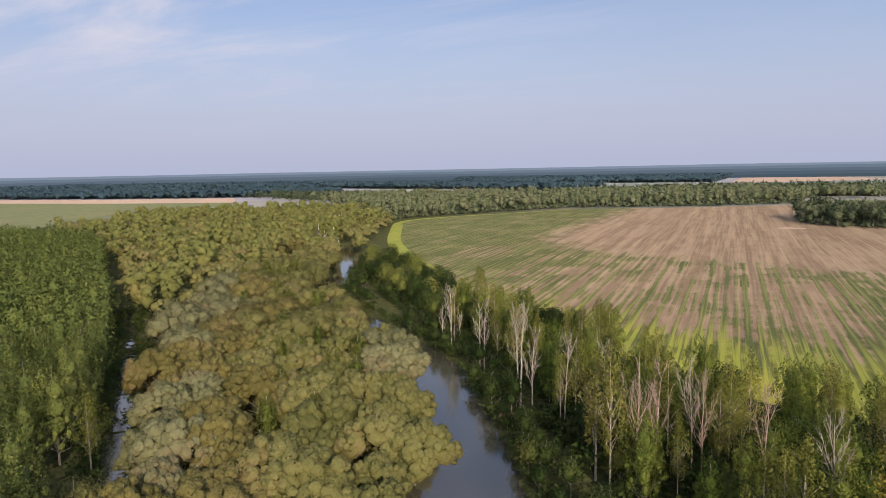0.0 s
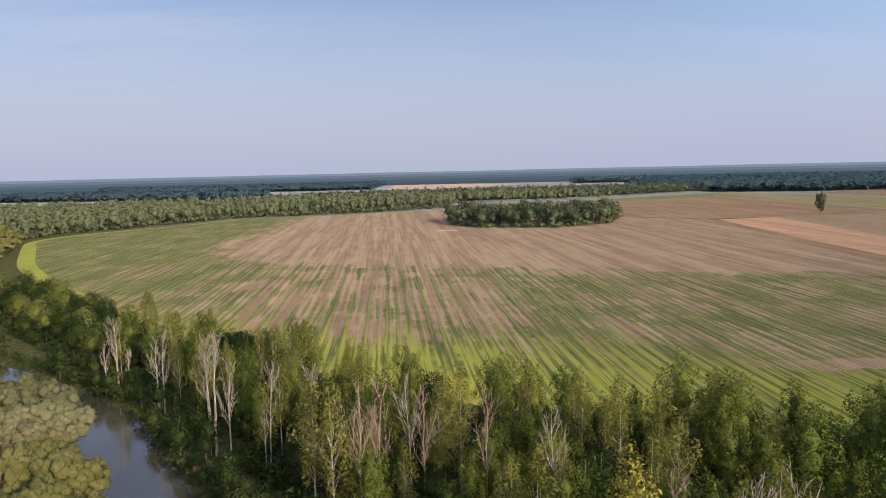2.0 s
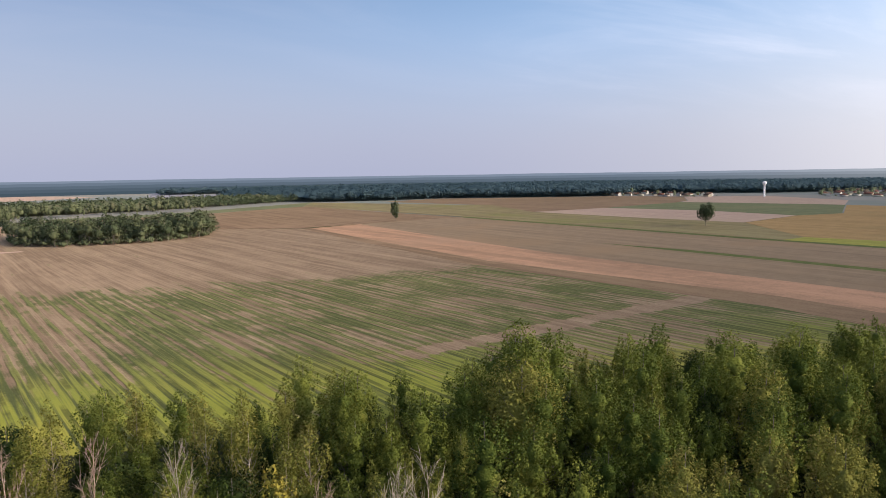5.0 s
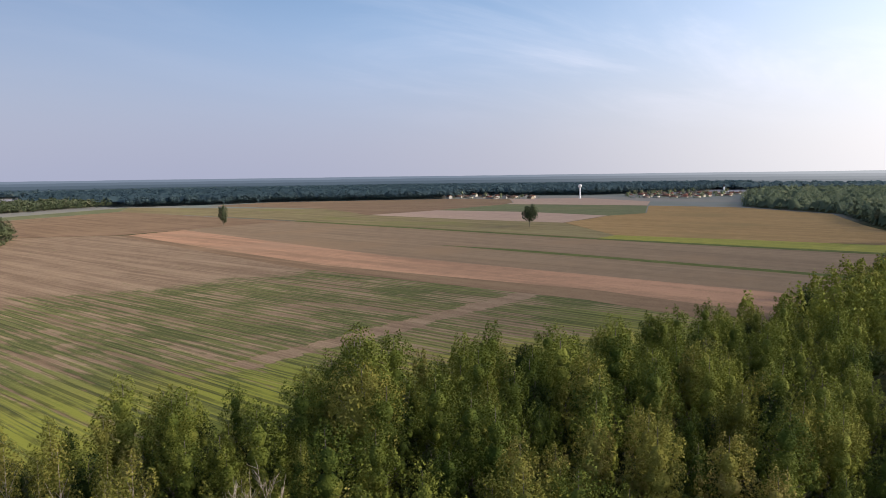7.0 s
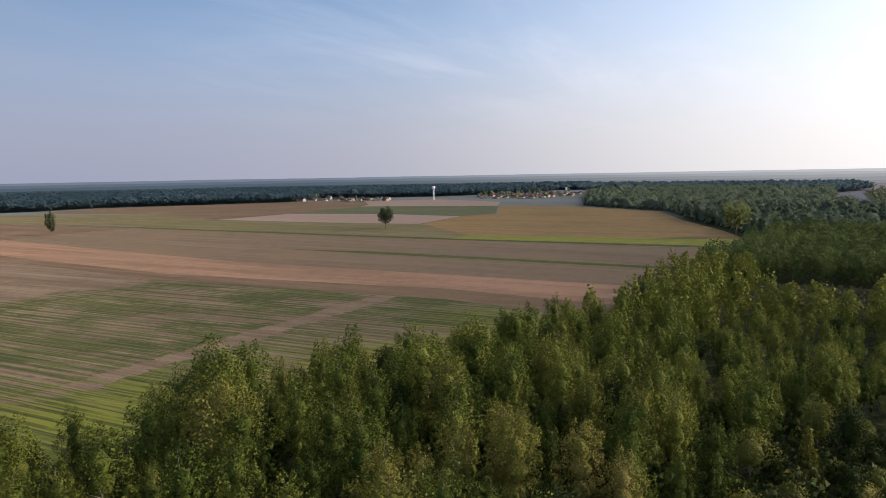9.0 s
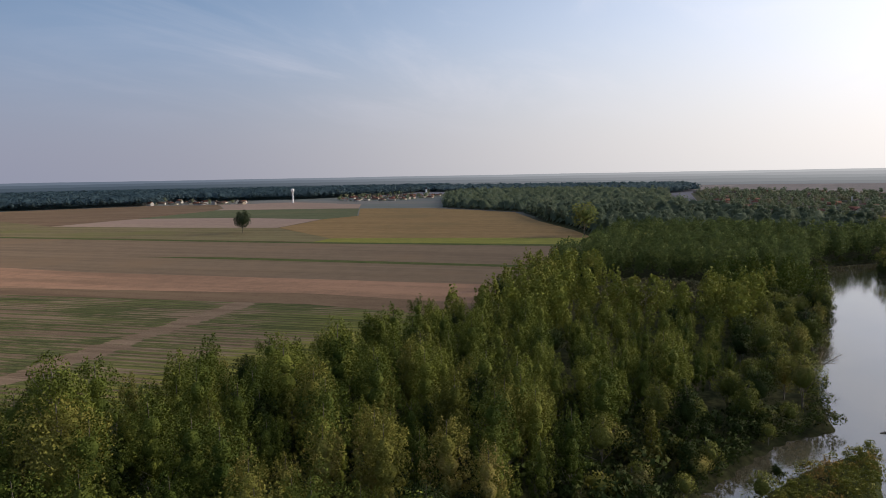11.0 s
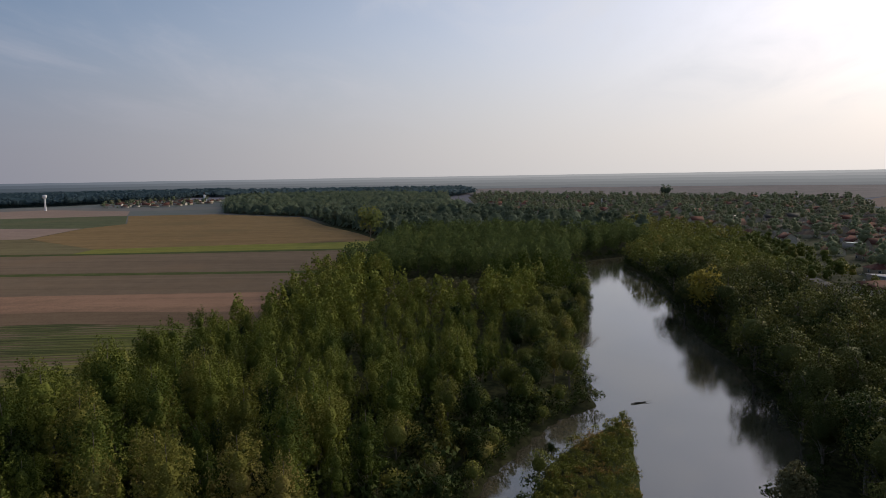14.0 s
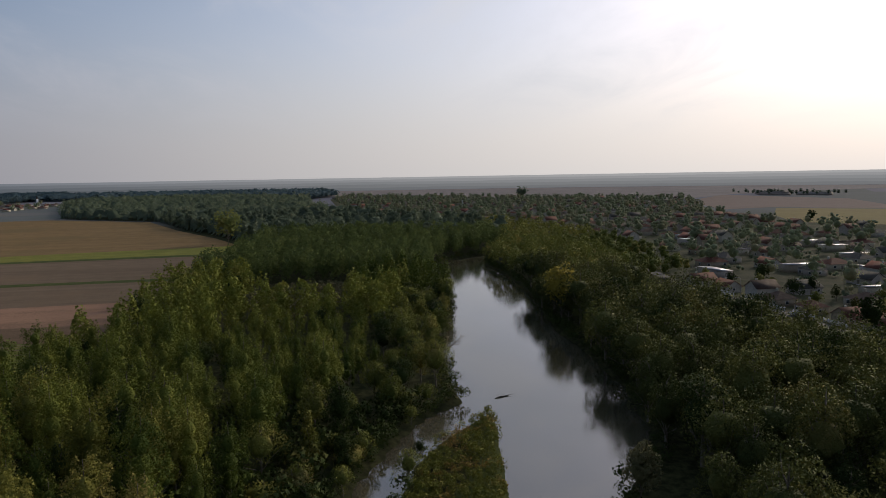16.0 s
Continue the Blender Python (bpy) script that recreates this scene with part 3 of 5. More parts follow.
def crown_lobes(rng, kind, h):
    """The masses of a crown, for a tree h metres high, the inner ones first."""
    lobes = []
    if kind == "poplar":
        w = h * rng.uniform(0.165, 0.205)
        for f, r in ((0.36, 0.60), (0.54, 0.66), (0.70, 0.50)):
            lobes.append(((0, 0, h * f), (w * r, w * r, h * 0.15)))
        tips = []
        for i in range(46):
            f = (i + 0.5) / 46
            a = i * 2.399 + rng.uniform(-0.5, 0.5)
            z = h * (0.20 + 0.68 * f) + rng.uniform(-0.04, 0.04) * h
            o = w * np.interp(f, [0, 0.25, 0.6, 0.85, 1], [0.66, 0.98, 1.0, 0.68, 0.22]) * rng.uniform(0.62, 1.06)
            r = w * rng.uniform(0.13, 0.25)
            tall = r * rng.uniform(1.1, 1.9)
            lobes.append(((o * math.cos(a), o * math.sin(a), z), (r, r, tall)))
            q = r * rng.uniform(0.35, 0.6)
            tips.append(((1.05 * o * math.cos(a), 1.05 * o * math.sin(a), z + tall * rng.uniform(0.9, 1.25)), (q, q, q * rng.uniform(1.4, 2.4))))
        lobes += tips
    elif kind == "airy":
        w = h * rng.uniform(0.12, 0.155)
        for i in range(28):
            f = (i + 0.5) / 28
            z = h * (0.34 + 0.60 * f)
            a = i * 2.399 + rng.uniform(-0.5, 0.5)
            o = w * rng.uniform(0.25, 1.05) * np.interp(f, [0, 0.3, 0.6, 1], [0.6, 1.0, 0.85, 0.15])
            r = w * rng.uniform(0.18, 0.34)
            lobes.append(((o * math.cos(a), o * math.sin(a), z), (r, r, r * rng.uniform(1.5, 2.8))))
    elif kind == "willow":
        w = h * rng.uniform(0.50, 0.60)
        boughs, puff = [], []
        for i in range(14):
            f = (i + 0.5) / 14
            a = i * 2.399 + rng.uniform(-0.35, 0.35)
            up = 1.0 - 1.12 * f
            out = math.sqrt(max(0.0, 1 - up * up))
            d = np.array((out * math.cos(a), out * math.sin(a), up))
            r = w * rng.uniform(0.27, 0.40)
            c = np.array((0, 0, 0.40 * h)) + d * (w * 0.66, w * 0.66, h * 0.36) * rng.uniform(0.82, 1.08)
            boughs.append((tuple(c), (r, r, r * rng.uniform(0.8, 1.0))))
            for k in range(8):
                e = rng.normal(size=3) + d * 1.1 + (0, 0, 0.35)
                e /= np.linalg.norm(e)
                q = w * rng.uniform(0.10, 0.18)
                puff.append((tuple(c + e * r * 0.9), (q, q, q * rng.uniform(0.85, 1.25))))
        lobes = boughs + puff
    elif kind == "round":
        w = h * rng.uniform(0.36, 0.42)
        main = [((0, 0, h * 0.58), (w * 0.7, w * 0.7, h * 0.28))]
        for i in range(18):
            up = 0.95 - 1.75 * (i + 0.5) / 18
            out = math.sqrt(max(0.0, 1 - up * up))
            a = i * 2.399 + rng.uniform(-0.4, 0.4)
            r = w * rng.uniform(0.28, 0.42)
            o = w * 0.74 * out * rng.uniform(0.82, 1.1)
            main.append(((o * math.cos(a), o * math.sin(a), h * (0.58 + 0.31 * up * rng.uniform(0.85, 1.08))), (r, r, r * rng.uniform(0.8, 1.1))))
        lobes = main + puffs(rng, main[1:], 3, h * 0.025)
    elif kind == "bush":
        w = h * rng.uniform(0.5, 0.7)
        for i in range(9):
            a = i * 2.399 + rng.uniform(-0.6, 0.6)
            o = w * rng.uniform(0.1, 0.7)
            r = w * rng.uniform(0.25, 0.5)
            lobes.append(((o * math.cos(a), o * math.sin(a), h * rng.uniform(0.28, 0.65)), (r, r, h * rng.uniform(0.22, 0.36))))
    else:  # broad
        w = h * rng.uniform(0.29, 0.38)
        main = [((0, 0, h * 0.54), (w * 0.7, w * 0.7, h * 0.30))]
        for i in range(12):
            a = i * 2.399 + rng.uniform(-0.5, 0.5)
            f = (i + 0.5) / 12
            o = w * math.sqrt(f) * rng.uniform(0.6, 1.0)
            z = h * (0.82 - 0.50 * f ** 1.4) + rng.uniform(-0.06, 0.06) * h
            r = w * rng.uniform(0.26, 0.46)
            main.append(((o * math.cos(a), o * math.sin(a), z), (r, r, r * rng.uniform(0.8, 1.2))))
        lobes = main + puffs(rng, main[1:], 3, h * 0.03)
    return lobes


def limbs(rng, lobes, h, girth):
    """Trunk and boughs that run to the lobes."""
    lean = rng.uniform(-0.02, 0.02, 2) * h
    zs = np.linspace(0, 0.9, 6)
    path = [(lean[0] * z * z, lean[1] * z * z, h * z) for z in zs]
    parts = [tube(path, girth * (1.05 - zs) ** 0.9, 6)]
    for c, r in lobes[3:19]:
        c = np.array(c)
        z0 = max(0.12 * h, c[2] - (0.5 + 0.8 * rng.random()) * math.hypot(c[0], c[1]) - 0.08 * h)
        a = np.array((lean[0] * (z0 / h) ** 2, lean[1] * (z0 / h) ** 2, z0))
        b = (a + c) / 2 + rng.normal(size=3) * 0.02 * h
        parts.append(tube([a, b, c], [girth * 0.4, girth * 0.27, girth * 0.08], 4))
    return joined(parts)


def bare_tree(rng, h, girth, forks=13, twigs=16, spread=0.36):
    """A dead tree: a leaning trunk, rising boughs, and fine twigs on them."""
    lean = rng.normal(size=2) * 0.03 * h
    zs = np.linspace(0, 1, 8)
    wob = rng.normal(size=(8, 2)) * 0.008 * h
    path = np.array([(lean[0] * z * z + wob[i, 0] * z, lean[1] * z * z + wob[i, 1] * z, h * z) for i, z in enumerate(zs)])
    parts = [tube(path, girth * (1.02 - zs) ** 0.8, 6)]
    for i in range(forks):
        f = rng.uniform(0.30, 0.93)
        a = np.array([np.interp(f, zs, path[:, k]) for k in range(3)])
        w = rng.uniform(0, 6.28)
        length = h * (0.40 * (1 - f) + 0.09) * rng.uniform(0.6, 1.2)
        d = np.array((math.cos(w) * spread, math.sin(w) * spread, 0.9))
        m = a + d * length * 0.5 + rng.normal(size=3) * 0.05 * length
        e = a + d * length + np.array((0, 0, 0.12 * length))
        g = girth * (1.03 - f) ** 0.8 * 0.45
        parts.append(tube([a, m, e], [g, g * 0.6, g * 0.12], 4))
        for k in range(twigs):
            q = rng.uniform(0.2, 1.0)
            s = a + (m - a) * 2 * q if q < 0.5 else m + (e - m) * (2 * q - 1)
            t = d * 0.7 + rng.normal(size=3) * 0.4 + (0, 0, 0.3)
            ln = length * rng.uniform(0.12, 0.38)
            parts.append(tube([s, s + t * ln], [0.028, 0.008], 3))
    return joined(parts)


# ---- plan: regions, river ----


def inside(poly, x, y):
    """Which of the points x, y lie in the polygon."""
    x, y = np.asarray(x, float), np.asarray(y, float)
    hit = np.zeros(x.shape, bool)
    for (x0, y0), (x1, y1) in zip(poly, poly[1:] + poly[:1]):
        crosses = (y0 > y) != (y1 > y)
        with np.errstate(divide="ignore", invalid="ignore"):
            at = (x1 - x0) * (y - y0) / (y1 - y0) + x0
        hit ^= crosses & (x < at)
    return hit


def smooth(points, steps=6):
    """A rounded line through points of any number of values."""
    p = np.asarray(points, float)
    p = np.concatenate([2 * p[:1] - p[1:2], p, 2 * p[-1:] - p[-2:-1]])
    out = []
    for i in range(1, len(p) - 2):
        for k in range(steps):
            t = k / steps
            out.append(0.5 * (2 * p[i] + (p[i + 1] - p[i - 1]) * t + (2 * p[i - 1] - 5 * p[i] + 4 * p[i + 1] - p[i + 2]) * t * t + (3 * p[i] - p[i - 1] - 3 * p[i + 1] + p[i + 2]) * t ** 3))
    out.append(p[-2])
    return np.array(out)


# centre lines with half widths
RIVER = smooth([(-235, 330, 4), (-205, 292, 6), (-175, 249, 7), (-137, 180, 7), (-98, 149, 7), (-67, 124, 7), (-52.5, 104, 7.5), (-35.5, 78, 8), (-26, 61, 9), (2, 26, 10),
                (35, -3, 10), (65, -18, 9), (88, -31, 8.5), (108, -42, 13), (134, -46, 17), (163, -49, 18), (190, -53, 16), (216, -59, 14.5), (250, -66, 14.5), (295, -72, 13), (340, -75, 11), (365, -92, 8), (380, -118, 6)])
BRANCH = smooth([(50, 12, 1.6), (75, 2, 2.4), (93, -6.5, 3.0), (106, -12.5, 3.0), (113, -17.0, 3.0), (121, -24.5, 4.4), (128, -33, 5.0)])
OXBOW = smooth([(-60, 30, 1.2), (-76, 46, 1.6), (-93, 61, 1.8), (-117, 82, 1.4), (-143, 104, 1.2), (-180, 134, 1.0)])


def shore(x, y):
    """Distance from the water's edge, negative over the water."""
    best = np.full(np.shape(x), 1e9)
    for line in (RIVER, BRANCH, OXBOW):
        for a, b in zip(line[:-1], line[1:]):
            d = b[:2] - a[:2]
            t = np.clip(((x - a[0]) * d[0] + (y - a[1]) * d[1]) / (d @ d), 0, 1)
            best = np.minimum(best, np.hypot(x - a[0] - t * d[0], y - a[1] - t * d[1]) - (a[2] + (b[2] - a[2]) * t))
    return best


FIELD_EDGE = [(-278, 462), (-252, 415), (-213, 348), (-163, 281), (-126, 240), (-60, 172), (0, 128), (39, 112), (100, 96), (150, 74), (203, 60)]


def axis(lo, a, b, hi, step, far):
    return np.concatenate([np.linspace(lo, a, far)[:-1], np.arange(a, b, step), np.linspace(b, hi, far)])


def build_ground():
    xs, ys = axis(-4800, -300, 480, 4800, 3.0, 14), axis(-4800, -150, 380, 4800, 3.0, 14)
    X, Y = np.meshgrid(xs, ys)
    d = shore(X, Y)
    rough = np.array([noise.noise((x * 0.08, y * 0.08, 0)) for x, y in zip(X.ravel(), Y.ravel())]).reshape(X.shape)
    d = d + rough * 0.9
    t = np.clip((2.5 - d) / 5.0, 0, 1)
    Z = -2.6 * t * t * (3 - 2 * t)
    i = np.arange(X.size).reshape(X.shape)
    faces = np.stack([i[:-1, :-1], i[:-1, 1:], i[1:, 1:], i[1:, :-1]], -1).reshape(-1, 4)
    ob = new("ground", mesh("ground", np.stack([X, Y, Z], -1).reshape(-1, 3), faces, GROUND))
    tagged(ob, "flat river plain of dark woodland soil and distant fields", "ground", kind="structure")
    w = [(-330, -160, -1.0), (500, -160, -1.0), (500, 400, -1.0), (-330, 400, -1.0)]
    ob = new("water", mesh("water", np.array(w, float), np.array([[0, 1, 2, 3]]), WATER))
    tagged(ob, "slow brown-grey river water reflecting the pale sky", "river", kind="structure")


build_ground()


def field(name, outline, mat, z, label):
    """A flat piece of farmland, with a low rim down to the ground."""
    bm = bmesh.new()
    top = [bm.verts.new((x, y, z)) for x, y in outline]
    low = [bm.verts.new((x, y, -0.2)) for x, y in outline]
    face = bm.faces.new(top)
    for i in range(len(top)):
        j = (i + 1) % len(top)
        bm.faces.new((top[i], low[i], low[j], top[j]))
    bmesh.ops.triangulate(bm, faces=[face])
    bmesh.ops.recalc_face_normals(bm, faces=bm.faces)
    me = bpy.data.meshes.new(name)
    bm.to_mesh(me)
    bm.free()
    me.materials.append(mat)
    return tagged(new(name, me), label, "field", kind="structure")


edge = [tuple(p) for p in smooth(FIELD_EDGE, 4)]
field("striped_field", edge + [(212, 123), (200, 274), (214, 420), (229, 556), (165, 612), (120, 690), (60, 830), (28, 800), (-83, 737), (-140, 713), (-196, 689), (-239, 616), (-262, 585), (-284, 548), (-293, 512), (-289, 486)],
      FIELD_STRIPED, 0.10, "harvested field with pale swaths and green weedy strips")
band = smooth(FIELD_EDGE[:5], 4)
field("field_margin", [tuple(q[:2]) for q in band] + [(q[0] + 7.5, q[1] + 4.6) for q in band[::-1]], CROP_BRIGHT, 0.13, "bright yellow-green margin of the striped field")
rim = smooth([(-278, 462), (-289, 486), (-293, 512), (-284, 548), (-262, 585), (-239, 616), (-196, 689)], 4)
field("field_margin", [tuple(q[:2]) for q in rim] + [(q[0] + 8 - 5 * k / len(rim), q[1] - 3 * k / len(rim)) for k, q in reversed(list(enumerate(rim)))], CROP_BRIGHT, 0.13, "bright yellow-green margin of the striped field")
field("sand_patch", [(12 + 9 * math.cos(k * 0.524), 507 + 5 * math.sin(k * 0.524) * (1 + 0.3 * math.cos(k * 1.7))) for k in range(12)], SOIL_PINK, 0.2, "pale bare sandy patch beside the grove")
field("tilled_field", [(203, 60), (226, 60), (232, 130), (215, 274), (225, 420), (236, 552), (229, 556), (214, 420), (200, 274), (212, 123)], SOIL_DARK, 0.12, "narrow strip of dark brown tilled soil")
field("stubble_field", [(226, 60), (268, 56), (262, 274), (275, 420), (290, 565), (236, 552), (225, 420), (215, 274), (232, 130)], SOIL_ORANGE, 0.12, "reddish orange band of fresh stubble")
field("grey_field", [(268, 56), (320, 50), (322, 300), (345, 575), (290, 565), (275, 420), (262, 274)], SOIL_GREY, 0.12, "wide field of grey brown stubble")
field("verge", [(320, 50), (328, 49), (330, 240), (322, 300)], VERGE, 0.14, "thin strip of dark grass between fields")
field("grey_field", [(328, 49), (420, 42), (410, 250), (412, 578), (345, 575), (322, 300), (330, 240)], SOIL_GREY, 0.12, "wide field of grey brown stubble")
field("verge", [(420, 42), (430, 42), (418, 250), (422, 580), (412, 578), (410, 250)], VERGE, 0.16, "dark grassy boundary strip between fields")
field("crop_field", [(430, 42), (476, 49), (462, 150), (446, 235), (419, 235)], CROP_YELLOW, 0.14, "narrow bright yellow-green strip of crop")
field("weedy_field", [(419, 235), (446, 235), (535, 334), (526, 448), (526, 590), (422, 580)], CROP_OLIVE, 0.13, "weedy olive stubble field")
field("stubble_field", [(476, 49), (540, 72), (640, 118), (783, 172), (850, 260), (875, 300), (870, 411), (707, 336), (648, 350), (535, 333), (446, 235), (462, 150)], SOIL_TAN, 0.12, "large golden brown stubble field")
field("pale_field", [(535, 335), (648, 352), (662, 440), (664, 479), (641, 588), (526, 590), (526, 448)], SOIL_PINK, 0.13, "pale pinkish stubble field")
field("crop_field", [(648, 352), (707, 338), (869, 412), (868, 440), (840, 560), (821, 613), (641, 588), (664, 479), (662, 440)], CROP_GREEN, 0.13, "distant green crop field")
field("pale_field", [(870, 413), (1000, 470), (1090, 640), (1000, 740), (877, 640), (823, 614), (841, 560), (869, 440)], SOIL_PINK, 0.12, "pale pinkish stubble field beside the water tower")
field("crop_field", [(422, 582), (526, 592), (600, 760), (520, 960), (470, 1090), (400, 960)], CROP_OLIVE, 0.12, "distant green crop field")
field("stubble_field", [(526, 592), (641, 590), (821, 615), (877, 642), (1000, 740), (960, 850), (700, 1045), (560, 1010), (600, 760)], SOIL_DARK, 0.12, "brown tilled field before the far woods")
field("tilled_field", [(165, 614), (229, 560), (412, 580), (400, 960), (230, 870), (60, 835), (120, 692)], SOIL_DARK, 0.12, "brown striped tilled field behind the grove")
field("crop_field", [(60, 840), (230, 875), (400, 962), (470, 1092), (340, 1010), (200, 920), (60, 900)], CROP_GREEN, 0.12, "thin green field along the far woods")
field("crop_field", [(-540, 300), (-612, 410), (-690, 565), (-678, 690), (-740, 769), (-945, 716), (-1197, 690), (-1700, 640), (-1200, 300), (-800, 180)], CROP_GREEN, 0.12, "flat green field beyond the plantation")
field("pale_field", [(-740, 771), (-873, 908), (-1096, 833), (-1373, 794), (-1900, 740), (-1700, 642), (-1197, 692), (-945, 718)], SOIL_PINK, 0.12, "pale stubble strip along the green field")
field("pale_field", [(-1330, 1760), (-880, 1665), (-1190, 2300), (-1870, 2460)], SOIL_PINK, 0.12, "pale stubble field among the northern woods")
field("pale_field", [(-564, 1474), (-372, 1520), (-420, 1713), (-661, 1724)], SOIL_PINK, 0.12, "pale stubble field behind the northern wood")
field("pale_field", [(-110, 1700), (60, 1740), (250, 1940), (100, 2300), (-120, 2280)], SOIL_PINK, 0.12, "pale stubble field among the far woods")
field("plain_field", [(1640, -60), (2450, 100), (2450, -1600), (1500, -1700), (1190, -800), (1060, -640), (1200, -450), (1330, -310), (1590, -110)], SOIL_STRAW, 0.12, "wide pale straw plain beyond the town")

# ---- trees ----
RNG = np.random.default_rng(7)
FIRST = {}


def tree(name, kind, variant, x, y, h, leaf, label, base=20.0, count=900, size=0.30, bark=BARK, girth=0.22, group="trees", loose=0.8, category="tree"):
    """A tree as a thing with trunk and crown; alike ones share their meshes."""
    s = h / base
    m = pose(x, y, -0.1, 0, 0, RNG.uniform(0, 360)) @ Matrix.Diagonal((s * RNG.uniform(0.92, 1.12), s * RNG.uniform(0.92, 1.12), s, 1))
    away = math.hypot(x, y)
    if away > 150:
        count, size = int(count * (0.65 if away < 300 else 0.35)), size * (1.28 if away < 300 else 1.7)
    key = (name, kind, variant, leaf.name, label, count)
    if key in FIRST:
        other = FIRST[key]
        ob = tagged(new(name), label, category, group)
        for child in other.children:
            new(child.name.split(".")[0], child.data).parent = ob
        ob.matrix_basis = m
        return ob
    rng = np.random.default_rng(100 + variant * 17 + len(kind) * 5)
    lobes = crown_lobes(rng, kind, base)
    v, f, nrm = leaves(rng, lobes, count, size, loose)
    if kind != "airy":
        solid = {"willow": 126, "poplar": 22, "bush": 9}.get(kind, 1)
        cv, cn = balls(lobes[:solid if away < 150 else min(solid, 13)], {"willow": 0.82, "poplar": 0.62, "bush": 0.6}.get(kind, 0.7))
        v, nrm = np.concatenate([v, cv]), np.concatenate([nrm, cn])
        f = np.arange(len(v)).reshape(-1, 3)
    tv, tf = limbs(rng, lobes, base, girth)
    ob = tagged(new(name), label, category, group)
    new("trunk", mesh("trunk", tv, tf, bark)).parent = ob
    new("crown", mesh("crown", v, f, leaf, nrm)).parent = ob
    ob.matrix_basis = m
    FIRST[key] = ob
    return ob


def scatter(poly, step, rng, jitter=0.42, keep=2.0):
    """Spots in a polygon, about a step apart, off the water."""
    xs = np.arange(min(p[0] for p in poly), max(p[0] for p in poly), step)
    ys = np.arange(min(p[1] for p in poly), max(p[1] for p in poly), step)
    X, Y = np.meshgrid(xs, ys)
    X = X + (np.arange(len(ys)) % 2)[:, None] * step * 0.5
    X, Y = X.ravel() + rng.uniform(-jitter, jitter, X.size) * step, Y.ravel() + rng.uniform(-jitter, jitter, Y.size) * step
    ok = inside(poly, X, Y)
    X, Y = X[ok], Y[ok]
    if len(X) and keep is not None:
        ok = shore(X, Y) > keep
        X, Y = X[ok], Y[ok]
    return np.stack([X, Y], 1)


def wood(name, spots, kind, heights, leaf, count, size, label, seed, variants=4, base=16.0, loose=0.45, category="woodland", core=0):
    """Many trees too far off to count, as one mesh."""
    rng = np.random.default_rng(seed)
    stock = []
    for i in range(variants):
        lobes = crown_lobes(rng, kind, base)
        v, f, q = leaves(rng, lobes, count, size, loose, 0.08)
        if core:
            cv, cn = balls(lobes[:core], 0.72 if core > 2 else 0.6)
            v, q = np.concatenate([v, cv]), np.concatenate([q, cn])
        stock.append((v, f, q))
    vs, ns = [], []
    for x, y in spots:
        v, f, q = stock[rng.integers(variants)]
        s = rng.uniform(*heights) / base
        a = rng.uniform(0, 6.28)
        c, d = math.cos(a), math.sin(a)
        wide = s * rng.uniform(0.9, 1.2)
        vs.append(np.stack([(v[:, 0] * c - v[:, 1] * d) * wide + x, (v[:, 0] * d + v[:, 1] * c) * wide + y, v[:, 2] * s], 1))
        ns.append(np.stack([q[:, 0] * c - q[:, 1] * d, q[:, 0] * d + q[:, 1] * c, q[:, 2]], 1))
    if not vs:
        return
    v = np.concatenate(vs)
    ob = new(name, mesh(name, v, np.arange(len(v)).reshape(-1, 3), leaf, np.concatenate(ns)))
    return tagged(ob, label, category, kind="stuff")


def canopy(name, poly, spots, heights, step, leaf, label, seed, slim=0.42):
    """The closed roof of a far wood: one sheet of many domed crowns."""
    x0, y0 = min(p[0] for p in poly), min(p[1] for p in poly)
    xs, ys = np.arange(x0, max(p[0] for p in poly) + step, step), np.arange(y0, max(p[1] for p in poly) + step, step)
    X, Y = np.meshgrid(xs, ys)
    rng = np.random.default_rng(seed)
    X, Y = X + rng.uniform(-0.25, 0.25, X.shape) * step, Y + rng.uniform(-0.25, 0.25, X.shape) * step
    Z = np.full(X.shape, heights[0] * 0.6)
    for x, y in spots:
        h = rng.uniform(*heights)
        r = h * slim * rng.uniform(0.85, 1.3)
        i0, i1 = max(0, int((y - r - y0) / step)), int((y + r - y0) / step) + 2
        j0, j1 = max(0, int((x - r - x0) / step)), int((x + r - x0) / step) + 2
        q = 1 - ((X[i0:i1, j0:j1] - x) ** 2 + (Y[i0:i1, j0:j1] - y) ** 2) / (r * r)
        Z[i0:i1, j0:j1] = np.maximum(Z[i0:i1, j0:j1], np.where(q > 0, h * (0.45 + 0.55 * np.sqrt(np.maximum(q, 0))), 0))
    Z *= rng.uniform(0.93, 1.05, Z.shape)
    ok = inside(poly, X, Y)
    deep = ok.copy()
    deep[1:], deep[:-1] = deep[1:] & ok[:-1], deep[:-1] & ok[1:]
    deep[:, 1:], deep[:, :-1] = deep[:, 1:] & ok[:, :-1], deep[:, :-1] & ok[:, 1:]
    Z[~deep] = 0.2
    i = np.arange(X.size).reshape(X.shape)
    faces = np.stack([i[:-1, :-1], i[:-1, 1:], i[1:, 1:], i[1:, :-1]], -1).reshape(-1, 4)
    faces = faces[ok.ravel()[faces].all(1)]
    used, back = np.unique(faces, return_inverse=True)
    v = np.stack([X, Y, Z], -1).reshape(-1, 3)[used]
    me = mesh(name, v, back.reshape(-1, 4), leaf)
    me.polygons.foreach_set("use_smooth", np.ones(len(me.polygons), bool))
    return tagged(new(name, me), label, "woodland", kind="stuff")


